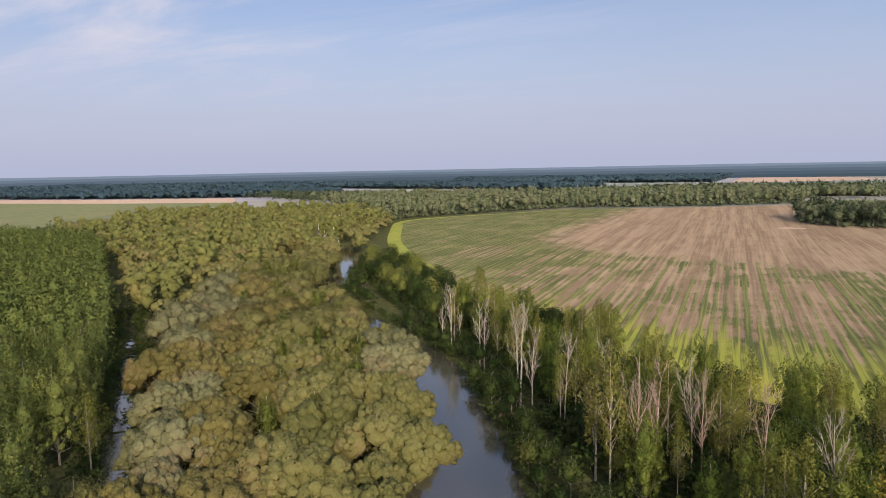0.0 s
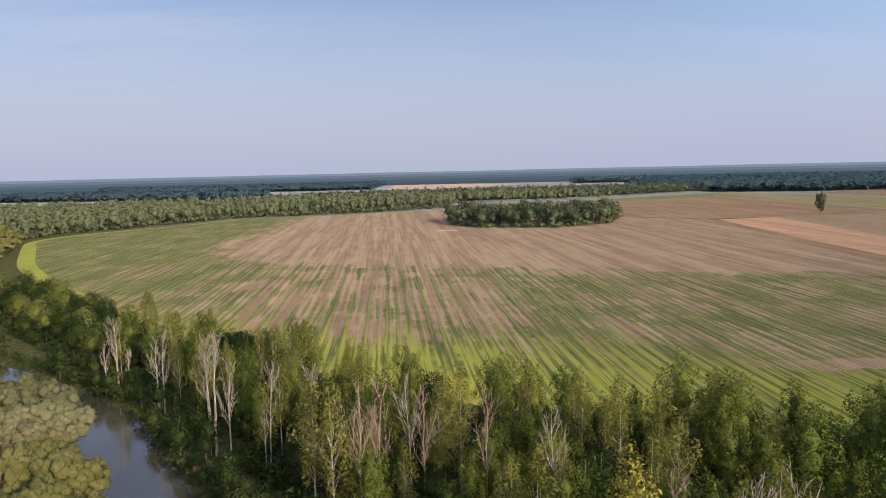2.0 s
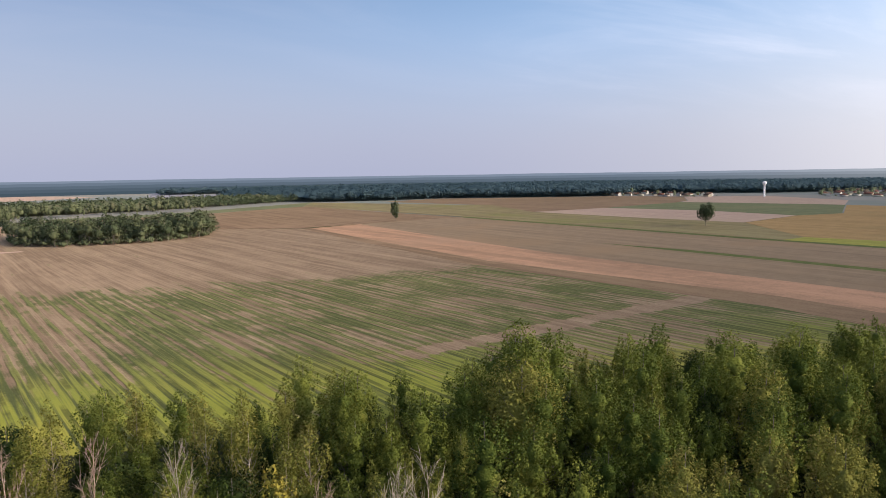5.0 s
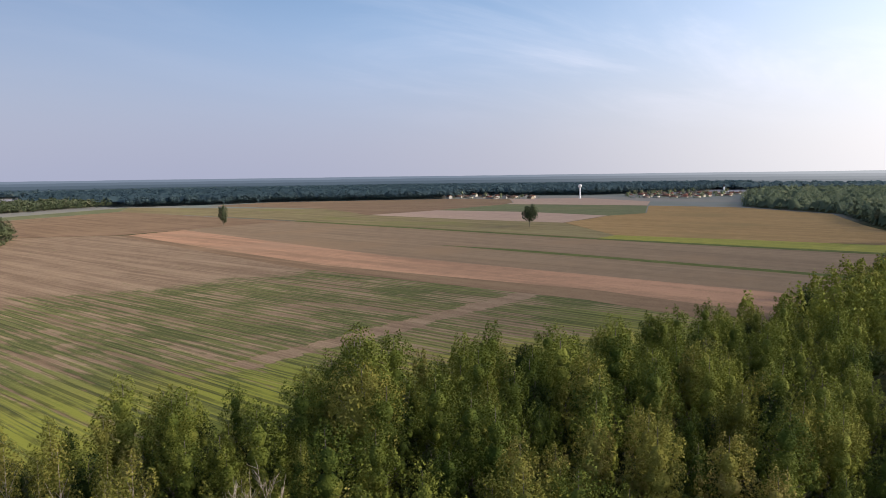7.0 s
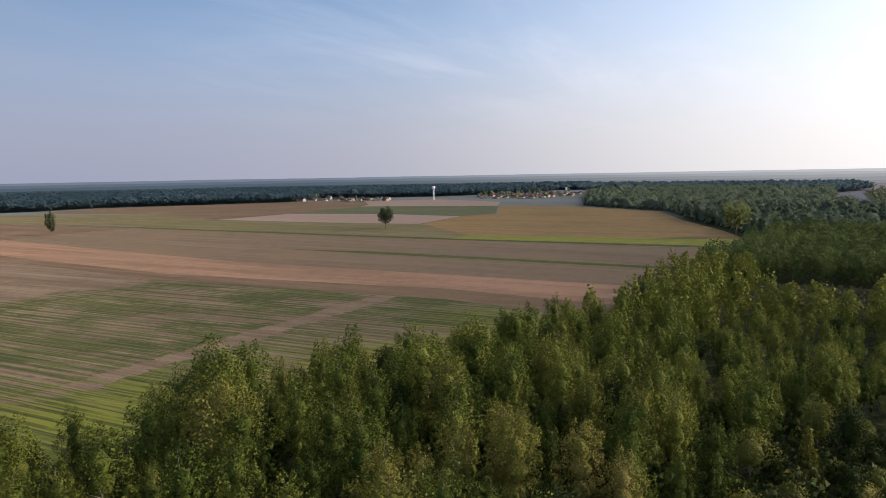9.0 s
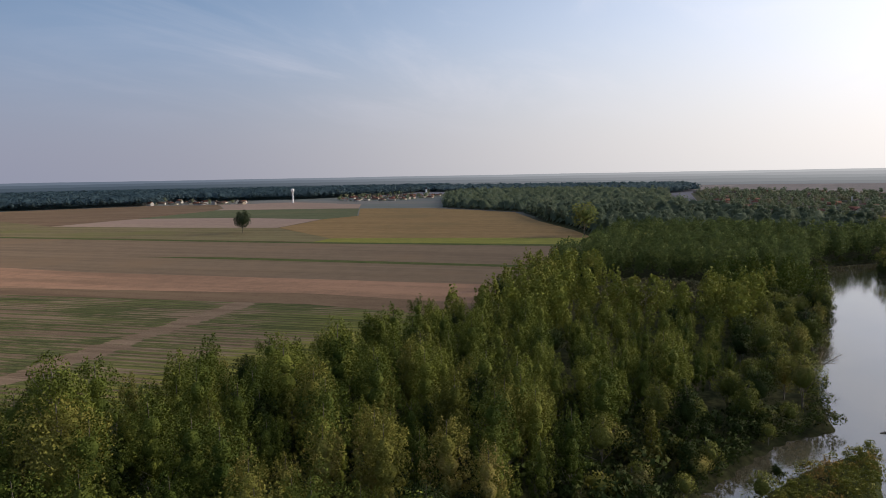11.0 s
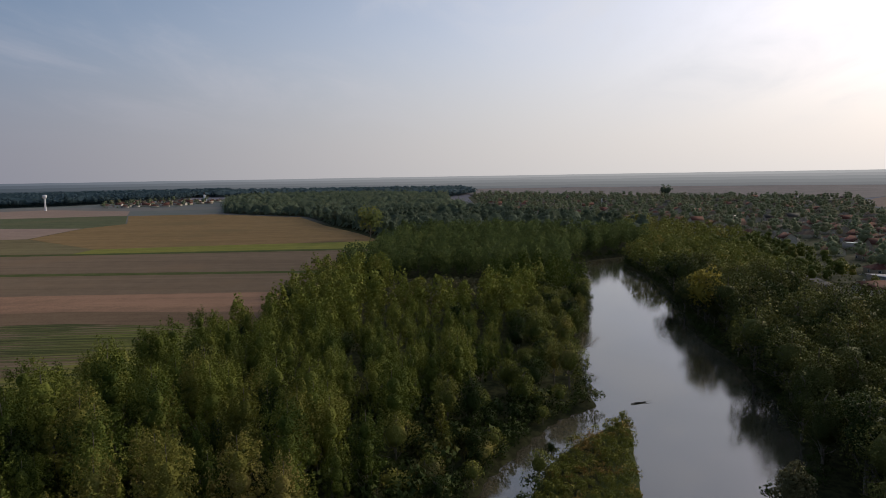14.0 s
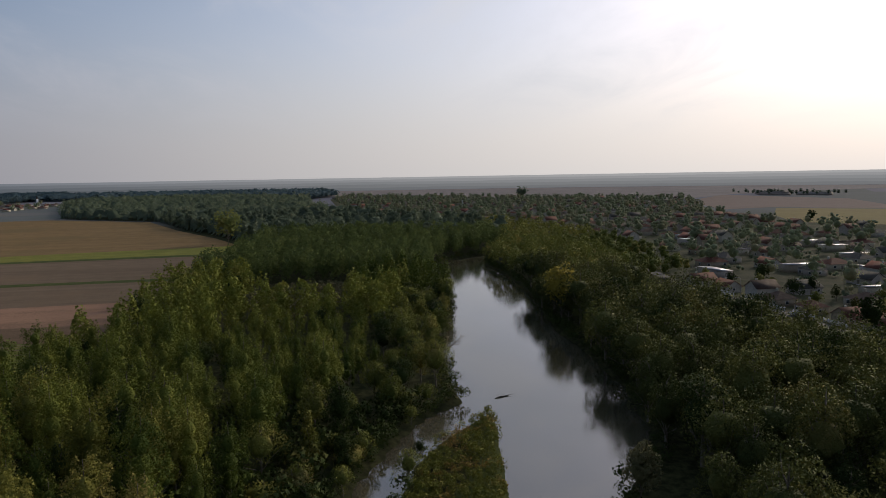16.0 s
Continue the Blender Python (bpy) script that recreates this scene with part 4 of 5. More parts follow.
def rim_spots(poly, step, rng):
    """Spots along the outline of a wood, a little inside it."""
    out = []
    for (x0, y0), (x1, y1) in zip(poly, poly[1:] + poly[:1]):
        k = max(1, int(math.hypot(x1 - x0, y1 - y0) / step))
        out += [(x0 + (x1 - x0) * (i + rng.random()) / k + rng.uniform(-5, 5), y0 + (y1 - y0) * (i + rng.random()) / k + rng.uniform(0, 9)) for i in range(k)]
    return np.array(out)


def nearest(spots, count, reach=1e9):
    """The spots nearest to the river bend, up to a count, and the rest."""
    d = np.hypot(spots[:, 0] - 4, spots[:, 1] + 6)
    order = np.argsort(d)
    take = np.zeros(len(spots), bool)
    take[order[:count]] = True
    take &= d < reach
    return spots[take], spots[~take]


def seen(spots):
    """Leave out the woods behind the viewpoint's sweep."""
    a = np.degrees(np.arctan2(-(spots[:, 0] - 4), spots[:, 1] + 8))
    return spots[(a > -139) & (a < 66)]


# plantation of poplars beyond the narrow channel
PLANTATION = [(-64, 27), (-84, 48), (-103, 66), (-153, 106), (-300, 214), (-352, 246), (-430, 240), (-300, 120), (-150, 30), (-90, 8)]
spots = seen(scatter(PLANTATION, 6.0, np.random.default_rng(3), 0.25, 1.6))
close, away = nearest(spots, 100, 150)
for i, (x, y) in enumerate(close):
    if math.hypot(x + 77, y - 43) < 11:
        continue
    if shore(np.array([x]), np.array([y]))[0] < 3.5:
        if i % 3 == 0:
            # The dark leaves stand for shadow along the plantation's near edge.
            tree("alder_tree", "broad", i % 3, x, y, RNG.uniform(5, 8), LEAF_DARK, "low tree at the foot of the plantation, leaves darkened in place of shadow", base=14.0, count=1000, size=0.4)
        continue
    tree("plantation_poplar", "poplar", i % 4, x, y, RNG.uniform(15.5, 19), LEAF_PLANTED, "slender green poplar in a dense plantation", count=3600, size=0.175, group="plantation poplars")
# Unseen poplars past the plantation's near end, added to shade its foot.
for i, (x, y) in enumerate(scatter([(-92, 6), (-52, -6), (-50, 12), (-62, 24), (-84, 22)], 6.0, np.random.default_rng(4), 0.25, 1.6)):
    tree("plantation_poplar", "poplar", i % 4, x, y, RNG.uniform(17, 19), LEAF_PLANTED, "slender green poplar in a dense plantation", count=3600, size=0.175, group="plantation poplars")
wood("far_plantation", away, "poplar", (15, 19), LEAF_PLANTED, 420, 0.36, "dense rows of green plantation poplars", 5, core=3)
tree("poplar_tree", "airy", 1, -83, 49, 14, LEAF_YELLOW, "yellow-green poplar at the edge of the plantation", count=2200, size=0.18)
tree("poplar_tree", "airy", 2, -87, 53, 12, LEAF_YELLOW, "yellow-green poplar at the edge of the plantation", count=2200, size=0.18)
tree("willow_bush", "bush", 1, -74, 40, 6.5, LEAF_WILLOW, "round yellow-green bush at the plantation's edge", base=6.0, count=2400, size=0.13)

# willows on the island between the channels
WILLOWS = [(-50, 28), (-100, 74), (-128, 100), (-160, 143), (-190, 200), (-210, 258), (-180, 250), (-146, 194), (-138, 174), (-100, 146), (-68, 118), (-54, 99), (-41, 74), (-30, 54), (-31, 36)]
spots = scatter(WILLOWS, 7.8, np.random.default_rng(11), 0.4, -2.0)
close, away = nearest(spots, 150)
for i, (x, y) in enumerate(close):
    west = -(x + 85) * 0.775 - (y - 85) * 0.63 + 7
    drift = noise.noise((x * 0.035, y * 0.035, 3.0))
    tone = 0.48 + 0.018 * west + 0.55 * drift + RNG.uniform(-0.12, 0.12)
    if tone > 0.86 or (west < -16 and drift > 0.15):
        leaf, label = LEAF_SILVER, "rounded grey willow on the river island"
    elif tone > 0.64:
        leaf, label = LEAF_OCHRE, "rounded ochre-tinted willow on the river island"
    else:
        leaf, label = LEAF_WILLOW, "rounded olive-green willow on the river island"
    if RNG.random() < 0.42 and leaf is LEAF_WILLOW and shore(np.array([x]), np.array([y]))[0] > 3:
        tree("young_poplar", "poplar", i % 3, x, y, RNG.uniform(9.5, 12.5), LEAF_FRESH, "open green young poplar among the willows", base=12.0, count=2600, size=0.15, bark=BARK_PALE)
    else:
        tree("willow_tree", "willow", i % 4, x, y, RNG.uniform(8, 12.5), leaf, label, base=10.0, count=5200, size=0.115, girth=0.2, group="willows", loose=0.55)
wood("island_willows", away, "willow", (8, 11), LEAF_WILLOW, 600, 0.45, "mass of rounded olive willow crowns", 12, loose=0.35, core=22)
tree("rust_bush", "bush", 0, -131, 108, 7, LEAF_RUST, "reddish brown shrub beside the narrow channel", base=6.0, count=700, size=0.25)
tree("rust_bush", "bush", 1, -135, 112, 7, LEAF_RUST, "reddish brown shrub beside the narrow channel", base=6.0, count=700, size=0.25)

tree("rust_bush", "bush", 2, -33.5, 94, 3, LEAF_RUST, "small reddish brown shrub at the water's edge", base=6.0, count=700, size=0.25)

# mixed wood up the river
BEYOND = [(-150, 114), (-180, 136), (-300, 222), (-360, 258), (-500, 320), (-560, 480), (-420, 620), (-290, 480), (-262, 425), (-222, 340), (-190, 280), (-186, 262), (-215, 255), (-195, 205), (-165, 150)]
spots = scatter(BEYOND, 7.8, np.random.default_rng(12), 0.48, 0.5)
pick = np.random.default_rng(2).random(len(spots)) * 0.6 + 0.4 * np.array([0.5 + 0.5 * noise.noise((x * 0.02, y * 0.02, 5.0)) for x, y in spots])
wood("mixed_wood", spots[pick < 0.24], "broad", (5, 9), LEAF_DARK, 110, 0.55, "low dark trees in the gaps of the wood up the river", 20, core=5)
wood("mixed_wood", spots[(pick >= 0.24) & (pick < 0.46)], "broad", (9, 17), LEAF_MIXED, 110, 0.62, "mixed green woodland up the river", 21, core=6)
wood("mixed_wood", spots[(pick >= 0.46) & (pick < 0.76)], "willow", (7, 12), LEAF_WILLOW, 110, 0.5, "mass of olive willow crowns up the river", 22, core=9)
wood("mixed_wood", spots[pick >= 0.76], "broad", (7, 12), LEAF_OCHRE, 150, 0.45, "scattered yellowing trees up the river", 23, core=6)

for i, (x, y) in enumerate([(-330, 430), (-322, 436), (-338, 424), (-314, 440), (-345, 420), (-305, 430), (-228, 300), (-222, 296), (-234, 306), (-216, 300), (-240, 312), (-226, 310)]):
    tree("birch_tree", "airy", i % 4, x, y, RNG.uniform(13, 17), LEAF_YELLOW, "slender birch with a bare white trunk", count=420, size=0.42, bark=WHITE_BARK, girth=0.3, group="birches")

# belt between the river and the striped field
CLEARING = [(214, -8), (240, -12), (284, -13), (285, 24), (240, 24), (222, 20)]
BELT = [(-180, 270), (-150, 228), (-120, 190), (-92, 165), (-58, 138), (-42, 118), (-26, 94), (-10, 74), (14, 40), (45, 16), (75, 7), (93, -1), (108, -7), (118, -13), (130, -22), (150, -27), (190, -38), (235, -46),
        (240, 0), (240, 22), (284, 22), (284, 53), (200, 55), (150, 68), (100, 88), (39, 100), (0, 116), (-40, 152), (-60, 166), (-126, 233), (-163, 274)]
spots = scatter(BELT, 7.0, np.random.default_rng(31), 0.46, 1.0)
spots = np.concatenate([spots, scatter([(-60, 166), (-45, 124), (-12, 84), (10, 50), (40, 50), (45, 95), (0, 112), (-40, 148)], 7.4, np.random.default_rng(32), 0.45, 2.0)])
spots = spots[np.argsort(np.hypot(spots[:, 0], spots[:, 1]))]
spots = spots[~inside(CLEARING, spots[:, 0], spots[:, 1])]
rest = {"poplar": [], "broad": [], "low": []}
made = {"poplar": 0, "broad": 0}
for i, (x, y) in enumerate(spots):
    bank = shore(np.array([x]), np.array([y]))[0]
    q = RNG.random()
    inner = y - np.interp(x, [p[0] for p in FIELD_EDGE], [p[1] for p in FIELD_EDGE])
    low = 140 < x < 205 and -16 < y < 25
    if math.hypot(x, y) < 44:
        # Unseen poplars below the view, put in for their shadows on the bank.
        tree("poplar_tree", "poplar", i % 3, x, y, RNG.uniform(14, 18), LEAF_POPLAR, "unseen poplar of the belt at the river bend, added for its shadow", count=700, size=0.45, group="belt poplars")
        continue
    if 62 < x < 114 and bank < 11:
        tree("willow_bush", "bush", i % 3, x, y, RNG.uniform(2.8, 5), LEAF_WILLOW if q < 0.6 else LEAF_OLIVE, "pale olive bush by the side channel", base=6.0, count=2400, size=0.13)
        continue
    if x < 34:
        if x < -80 or q < 0.30 or bank < 7:
            kind, h, leaf = "broad", RNG.uniform(7, 12), LEAF_DARK if q < 0.5 else LEAF_OLIVE
        elif q < 0.58:
            tree("yellowing_poplar", "airy", i % 4, x, y, RNG.uniform(12, 18), LEAF_YELLOW, "thin yellowing poplar of the river belt", count=2200, size=0.17, bark=BARK_PALE, girth=0.15, group="yellowing poplars")
            continue
        else:
            kind, h, leaf = "poplar", RNG.uniform(10, 15.5), LEAF_POPLAR
    elif bank < 16 and x > 95:
        kind, h, leaf = "broad", RNG.uniform(7, 12), LEAF_OLIVE if q < 0.7 else LEAF_DARK
    elif q < 0.12:
        kind, h, leaf = "broad", RNG.uniform(8, 13), LEAF_DARK
    else:
        kind, h, leaf = "poplar", (RNG.uniform(8.5, 12) if low else RNG.uniform(11, 18.5) if x < 120 else RNG.uniform(11, 16.5)), LEAF_YELLOW if x < 115 and q < 0.32 else LEAF_POPLAR
    if made[kind] >= (300 if kind == "poplar" else 170):
        rest["low" if low else kind].append((x, y))
        continue
    made[kind] += 1
    if kind == "poplar":
        tree("poplar_tree", "poplar", i % 5, x, y, h, leaf, "tall poplar of the belt beside the field", count=4000, size=0.175, group="belt poplars")
    else:
        tree("broadleaf_tree", "broad", i % 3, x, y, h, leaf, "bushy dark green tree of the river belt", base=14.0, count=2900, size=0.19, group="belt broadleaf trees")
wood("belt_poplars", np.array(rest["poplar"]), "poplar", (12, 16.5), LEAF_POPLAR, 600, 0.45, "further poplars of the belt", 33)
wood("belt_poplars", np.array(rest["low"]), "poplar", (8.5, 12), LEAF_POPLAR, 600, 0.4, "younger poplars before the clearing", 37)
wood("belt_bushes", np.array(rest["broad"]), "broad", (6, 11), LEAF_OLIVE, 450, 0.45, "further bushy trees of the belt", 34)
for x, y, h, leaf in [(-11, 75, 22, LEAF_YELLOW), (-14, 79, 20, LEAF_YELLOW), (-68, 144, 15, LEAF_YELLOW), (18.3, 49.4, 21.5, LEAF_GOLD), (12, 62, 18, LEAF_YELLOW), (2, 84, 17, LEAF_YELLOW)]:
    tree("yellowing_poplar", "airy", 3 if leaf is LEAF_YELLOW else 1, x, y, h, leaf, "tall poplar turning yellow by the river", count=2800, size=0.17, bark=BARK_PALE, girth=0.17, group="yellowing poplars")
tree("poplar_tree", "broad", 1, 67, 77, 22, LEAF_POPLAR, "large broad poplar rising over the belt", base=14.0, count=6500, size=0.13)
tree("poplar_tree", "broad", 2, 62, 71, 20, LEAF_YELLOW, "large yellow-green poplar rising over the belt", base=14.0, count=6500, size=0.13)
tree("golden_tree", "airy", 2, 106, 2, 9, LEAF_YELLOW, "small golden tree at the wood's edge", count=900, size=0.4)
tree("golden_bush", "bush", 1, 92, 8, 5, LEAF_YELLOW, "bright yellow-green bush at the wood's edge", base=6.0, count=700, size=0.24)
tree("willow_bush", "bush", 0, 88, 2, 4, LEAF_WILLOW, "pale olive bush by the side channel", base=6.0, count=2400, size=0.13)
tree("willow_bush", "bush", 2, 84, 5, 4, LEAF_WILLOW, "pale olive bush by the side channel", base=6.0, count=2400, size=0.13)

# dark undergrowth of the belt and bushes at the water's edge
spots = scatter(BELT, 4.2, np.random.default_rng(35), 0.45, 0.8)
spots = spots[spots[:, 0] < 130]
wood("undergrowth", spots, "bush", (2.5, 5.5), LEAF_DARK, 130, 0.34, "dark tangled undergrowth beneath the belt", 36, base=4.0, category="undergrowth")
ISLET = [(58, 2), (75, -4), (92, -11), (104, -16), (111, -20), (118, -26.5), (123, -31.5), (116, -31), (108, -29), (97, -27), (88, -25), (72, -16), (58, -8)]
X, Y = np.meshgrid(np.arange(-200, 400, 2.3), np.arange(-110, 280, 2.3))
jit = np.random.default_rng(37)
X, Y = X.ravel() + jit.uniform(-1, 1, X.size), Y.ravel() + jit.uniform(-1, 1, X.size)
d = shore(X, Y)
ok = (d > 0.2) & (d < 3.8) & (np.hypot(X, Y) > 60) & ~inside(ISLET, X, Y)
# The dark leaves here paint in the shade along the bank.
wood("bank_bushes", np.stack([X[ok], Y[ok]], 1), "bush", (1.2, 3.6), LEAF_DARK, 90, 0.26, "low bushes overhanging the water's edge, darkened in place of shade", 38, base=3.0, category="bushes")


def islet():
    """A low weedy bank in the river, rounded down into the water."""
    step = 0.9
    X, Y = np.meshgrid(np.arange(56, 126, step), np.arange(-35, 6, step))
    gap = np.full(X.shape, 1e9)
    for (ax, ay), (bx, by) in zip(ISLET, ISLET[1:] + ISLET[:1]):
        t = np.clip(((X - ax) * (bx - ax) + (Y - ay) * (by - ay)) / ((bx - ax) ** 2 + (by - ay) ** 2), 0, 1)
        gap = np.minimum(gap, np.hypot(X - ax - t * (bx - ax), Y - ay - t * (by - ay)))
    gap = np.where(inside(ISLET, X, Y), gap, -gap)
    Z = -1.05 + np.clip(gap + 0.5, -1.5, 2.2) * 0.45
    Z += np.random.default_rng(5).uniform(-0.08, 0.08, Z.shape)
    i = np.arange(X.size).reshape(X.shape)
    faces = np.stack([i[:-1, :-1], i[:-1, 1:], i[1:, 1:], i[1:, :-1]], -1).reshape(-1, 4)
    faces = faces[(gap.ravel()[faces] > -2.0).all(1)]
    used, back = np.unique(faces, return_inverse=True)
    v = np.stack([X, Y, Z], -1).reshape(-1, 3)[used]
    return tagged(new("islet", mesh("islet", v, back.reshape(-1, 4), VERGE)), "low weedy islet between the river and its side channel", "islet", kind="structure")


islet()
spots = scatter(ISLET, 1.05, np.random.default_rng(39), 0.45, None)
wood("islet_plants", spots, "bush", (0.7, 2.0), LEAF_REED, 70, 0.14, "thick weeds and low willow shoots covering the islet", 40, base=1.6, loose=0.7, category="weeds")

# dark bushy trees right at the water on the belt's side
X, Y = np.meshgrid(np.arange(-190, 345, 4.6), np.arange(-62, 275, 4.6))
jit = np.random.default_rng(44)
X, Y = X.ravel() + jit.uniform(-1.6, 1.6, X.size), Y.ravel() + jit.uniform(-1.6, 1.6, X.size)
d = shore(X, Y)
ok = (d > 0.3) & (d < 7.5) & (np.hypot(X, Y) > 35) & ~inside(WILLOWS, X, Y) & ~inside(ISLET, X, Y) & ~inside(PLANTATION, X, Y) & ((X + 0.2 * Y > -60) | (Y > 175)) & (Y > -0.14 * X - 13)
ok &= Y > 0.2 * np.abs(X + 60) - 60
spots = np.stack([X[ok], Y[ok]], 1)
right = np.array([x > np.interp(-y, -RIVER[:, 1], RIVER[:, 0]) for x, y in spots])
for i, (x, y) in enumerate(spots[right]):
    # LEAF_DARK stands in for bank shade, on every bush below x = 50.
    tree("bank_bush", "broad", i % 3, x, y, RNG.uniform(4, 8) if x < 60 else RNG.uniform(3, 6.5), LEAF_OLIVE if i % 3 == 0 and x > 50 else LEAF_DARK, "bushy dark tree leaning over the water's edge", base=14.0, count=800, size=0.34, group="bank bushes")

# far bank
SOUTH = [(40, -46), (70, -46), (104, -51), (128, -58), (152, -57.5), (190, -60), (228, -66.5), (262, -71.5), (330, -75), (380, -100), (400, -130), (330, -138), (250, -126), (170, -130), (120, -136), (60, -126), (30, -80)]
spots = seen(scatter(SOUTH, 7.0, np.random.default_rng(41), 0.42, 0.6))
close, away = nearest(spots, 225)
for i, (x, y) in enumerate(close):
    low = y < -112
    h = RNG.uniform(9, 18) if not low else RNG.uniform(5, 7) if math.hypot(x, y) < 196 else RNG.uniform(2.6, 4.4)
    tree("bank_tree", "round" if i % 3 == 0 else "broad", i % 5, x, y, h, LEAF_BANK if i % 5 else LEAF_DARK, "large round-crowned green tree on the far bank", base=14.0, count=3400, size=0.18, girth=0.3, group="bank trees")
wood("bank_wood", away, "broad", (10, 15), LEAF_OLIVE, 260, 0.6, "round-crowned trees along the far bank", 43)
tree("bank_tree", "broad", 2, 197, -74, 19, LEAF_GOLD, "yellow-green tree standing out on the far bank", base=14.0, count=1500, size=0.3)
tree("willow_tree", "broad", 1, 82, -42, 9, LEAF_SILVER, "silvery willow leaning over the near bank", base=14.0, count=2200, size=0.3, loose=0.9)

STAND = [(286, -48), (330, -57), (360, -74), (384, -112), (450, -118), (480, -60), (470, 36), (430, 36), (394, 38), (286, 50)]
wood("poplar_stand", scatter(STAND, 6.8, np.random.default_rng(51), 0.4, 1.5), "poplar", (12, 17), LEAF_STAND, 420, 0.46, "dense stand of dull green poplars", 52)
wood("belt_poplars", scatter([(232, -46), (238, -16), (284, -16), (288, -50)], 6.5, np.random.default_rng(57), 0.42, 1.0), "poplar", (10, 15), LEAF_POPLAR, 500, 0.45, "poplars between the clearing and the river", 58)
wood("willow_scrub", scatter(CLEARING, 3.6, np.random.default_rng(53), 0.4, 1.5), "bush", (1.8, 4.2), LEAF_SILVER, 130, 0.3, "low grey-green willow scrub in a clearing", 54, base=4.0)
EAST = [(470, 36), (476, 44), (540, 66), (640, 112), (783, 165), (860, 265), (900, 300), (1284, 424), (1600, 480), (1650, 200), (1400, 0), (1060, 0), (860, -25), (720, -62), (640, -92), (570, -135), (480, -146), (440, -100), (400, -72), (470, -60)]
spots = scatter(EAST, 12.0, np.random.default_rng(61), 0.45, None)
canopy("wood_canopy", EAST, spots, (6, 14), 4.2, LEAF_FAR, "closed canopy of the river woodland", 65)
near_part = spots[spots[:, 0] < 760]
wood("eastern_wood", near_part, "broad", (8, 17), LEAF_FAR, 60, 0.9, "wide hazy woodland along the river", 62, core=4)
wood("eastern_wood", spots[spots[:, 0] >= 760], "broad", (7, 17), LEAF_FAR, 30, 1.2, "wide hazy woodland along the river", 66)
INLAND = [(258, -126), (400, -128), (400, -186), (300, -172), (262, -158)]
wood("bank_wood", scatter(INLAND, 8.0, np.random.default_rng(67), 0.45, None), "broad", (6, 11), LEAF_OLIVE, 190, 0.62, "dark trees between the river wood and the town", 68, core=5)
SOUTHEAST = [(384, -104), (450, -116), (570, -137), (640, -95), (640, -120), (570, -172), (490, -190), (400, -184), (400, -130)]
wood("bank_wood", scatter(SOUTHEAST, 9.0, np.random.default_rng(63), 0.45, None), "broad", (7, 12), LEAF_OLIVE, 120, 0.95, "woodland on the town's side of the river", 64)
NORTH = [(-300, 478), (-306, 520), (-298, 555), (-272, 597), (-250, 632), (-205, 704), (-145, 726), (-75, 754), (20, 815), (40, 917), (190, 937), (340, 1022), (460, 1102), (430, 1300), (-120, 1220), (-320, 985), (-560, 920), (-800, 930), (-800, 850), (-500, 700), (-420, 620)]
spots = scatter(NORTH, 12.5, np.random.default_rng(71), 0.45, None)
front = (spots[:, 1] < 985) & (spots[:, 0] > -560)
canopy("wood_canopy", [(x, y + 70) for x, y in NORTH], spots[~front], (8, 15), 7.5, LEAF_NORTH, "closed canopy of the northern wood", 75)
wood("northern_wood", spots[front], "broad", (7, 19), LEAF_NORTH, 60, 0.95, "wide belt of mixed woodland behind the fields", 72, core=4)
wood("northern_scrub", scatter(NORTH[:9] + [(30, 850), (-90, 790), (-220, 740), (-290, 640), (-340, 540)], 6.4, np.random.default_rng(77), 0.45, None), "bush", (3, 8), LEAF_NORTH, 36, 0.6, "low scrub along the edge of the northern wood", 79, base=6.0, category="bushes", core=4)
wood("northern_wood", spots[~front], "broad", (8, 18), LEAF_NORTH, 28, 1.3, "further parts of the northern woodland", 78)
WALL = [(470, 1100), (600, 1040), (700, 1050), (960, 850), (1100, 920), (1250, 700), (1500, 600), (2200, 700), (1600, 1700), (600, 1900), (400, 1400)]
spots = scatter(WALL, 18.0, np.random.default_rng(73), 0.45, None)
canopy("wood_canopy", WALL, spots, (14, 19), 7.0, LEAF_HAZE_BLUE, "closed canopy of the dark far wood", 76)
wood("dark_wood", spots, "broad", (14, 19), LEAF_HAZE_BLUE, 26, 1.7, "dark far plantation of tall trees", 74)
wood("dark_wood", rim_spots(WALL[:8], 7.0, np.random.default_rng(174)), "round", (12, 19), LEAF_HAZE_BLUE, 40, 1.3, "edge of the dark far plantation", 175, core=2)
for i, patch in enumerate([[(-1960, 800), (-1400, 800), (-1100, 845), (-873, 915), (-700, 960), (-820, 1150), (-1200, 1130), (-1700, 1120), (-2300, 1100)],
                           [(-2300, 1250), (-1500, 1350), (-1000, 1400), (-700, 1330), (-400, 1250), (-330, 1420), (-600, 1450), (-900, 1630), (-1350, 1720), (-2300, 1600)],
                           [(-850, 1750), (-650, 1750), (-300, 1740), (-150, 1760), (-150, 2300), (-1100, 2350)],
                           [(400, 1950), (1000, 1900), (1500, 1800), (1200, 2200), (500, 2300)], [(1660, 210), (2150, 250), (2150, 900), (1700, 700)], [(1420, 0), (1600, -60), (2100, -40), (2150, 240), (1650, 200)]]):
    spots = scatter(patch, 24.0, np.random.default_rng(80 + i), 0.45, None)
    canopy("wood_canopy", patch, spots, (12, 16), 8.0, LEAF_HAZE_BLUE, "closed canopy of a distant wood", 180 + i, 0.7)
    wood("distant_wood", spots, "broad", (12, 18), LEAF_HAZE_BLUE, 20, 2.6, "distant wood on the plain", 90 + i)
    wood("distant_wood", rim_spots(patch, 11.0, np.random.default_rng(190 + i)), "round", (9, 16), LEAF_HAZE_BLUE, 24, 1.8, "edge of a distant wood on the plain", 290 + i, core=2)

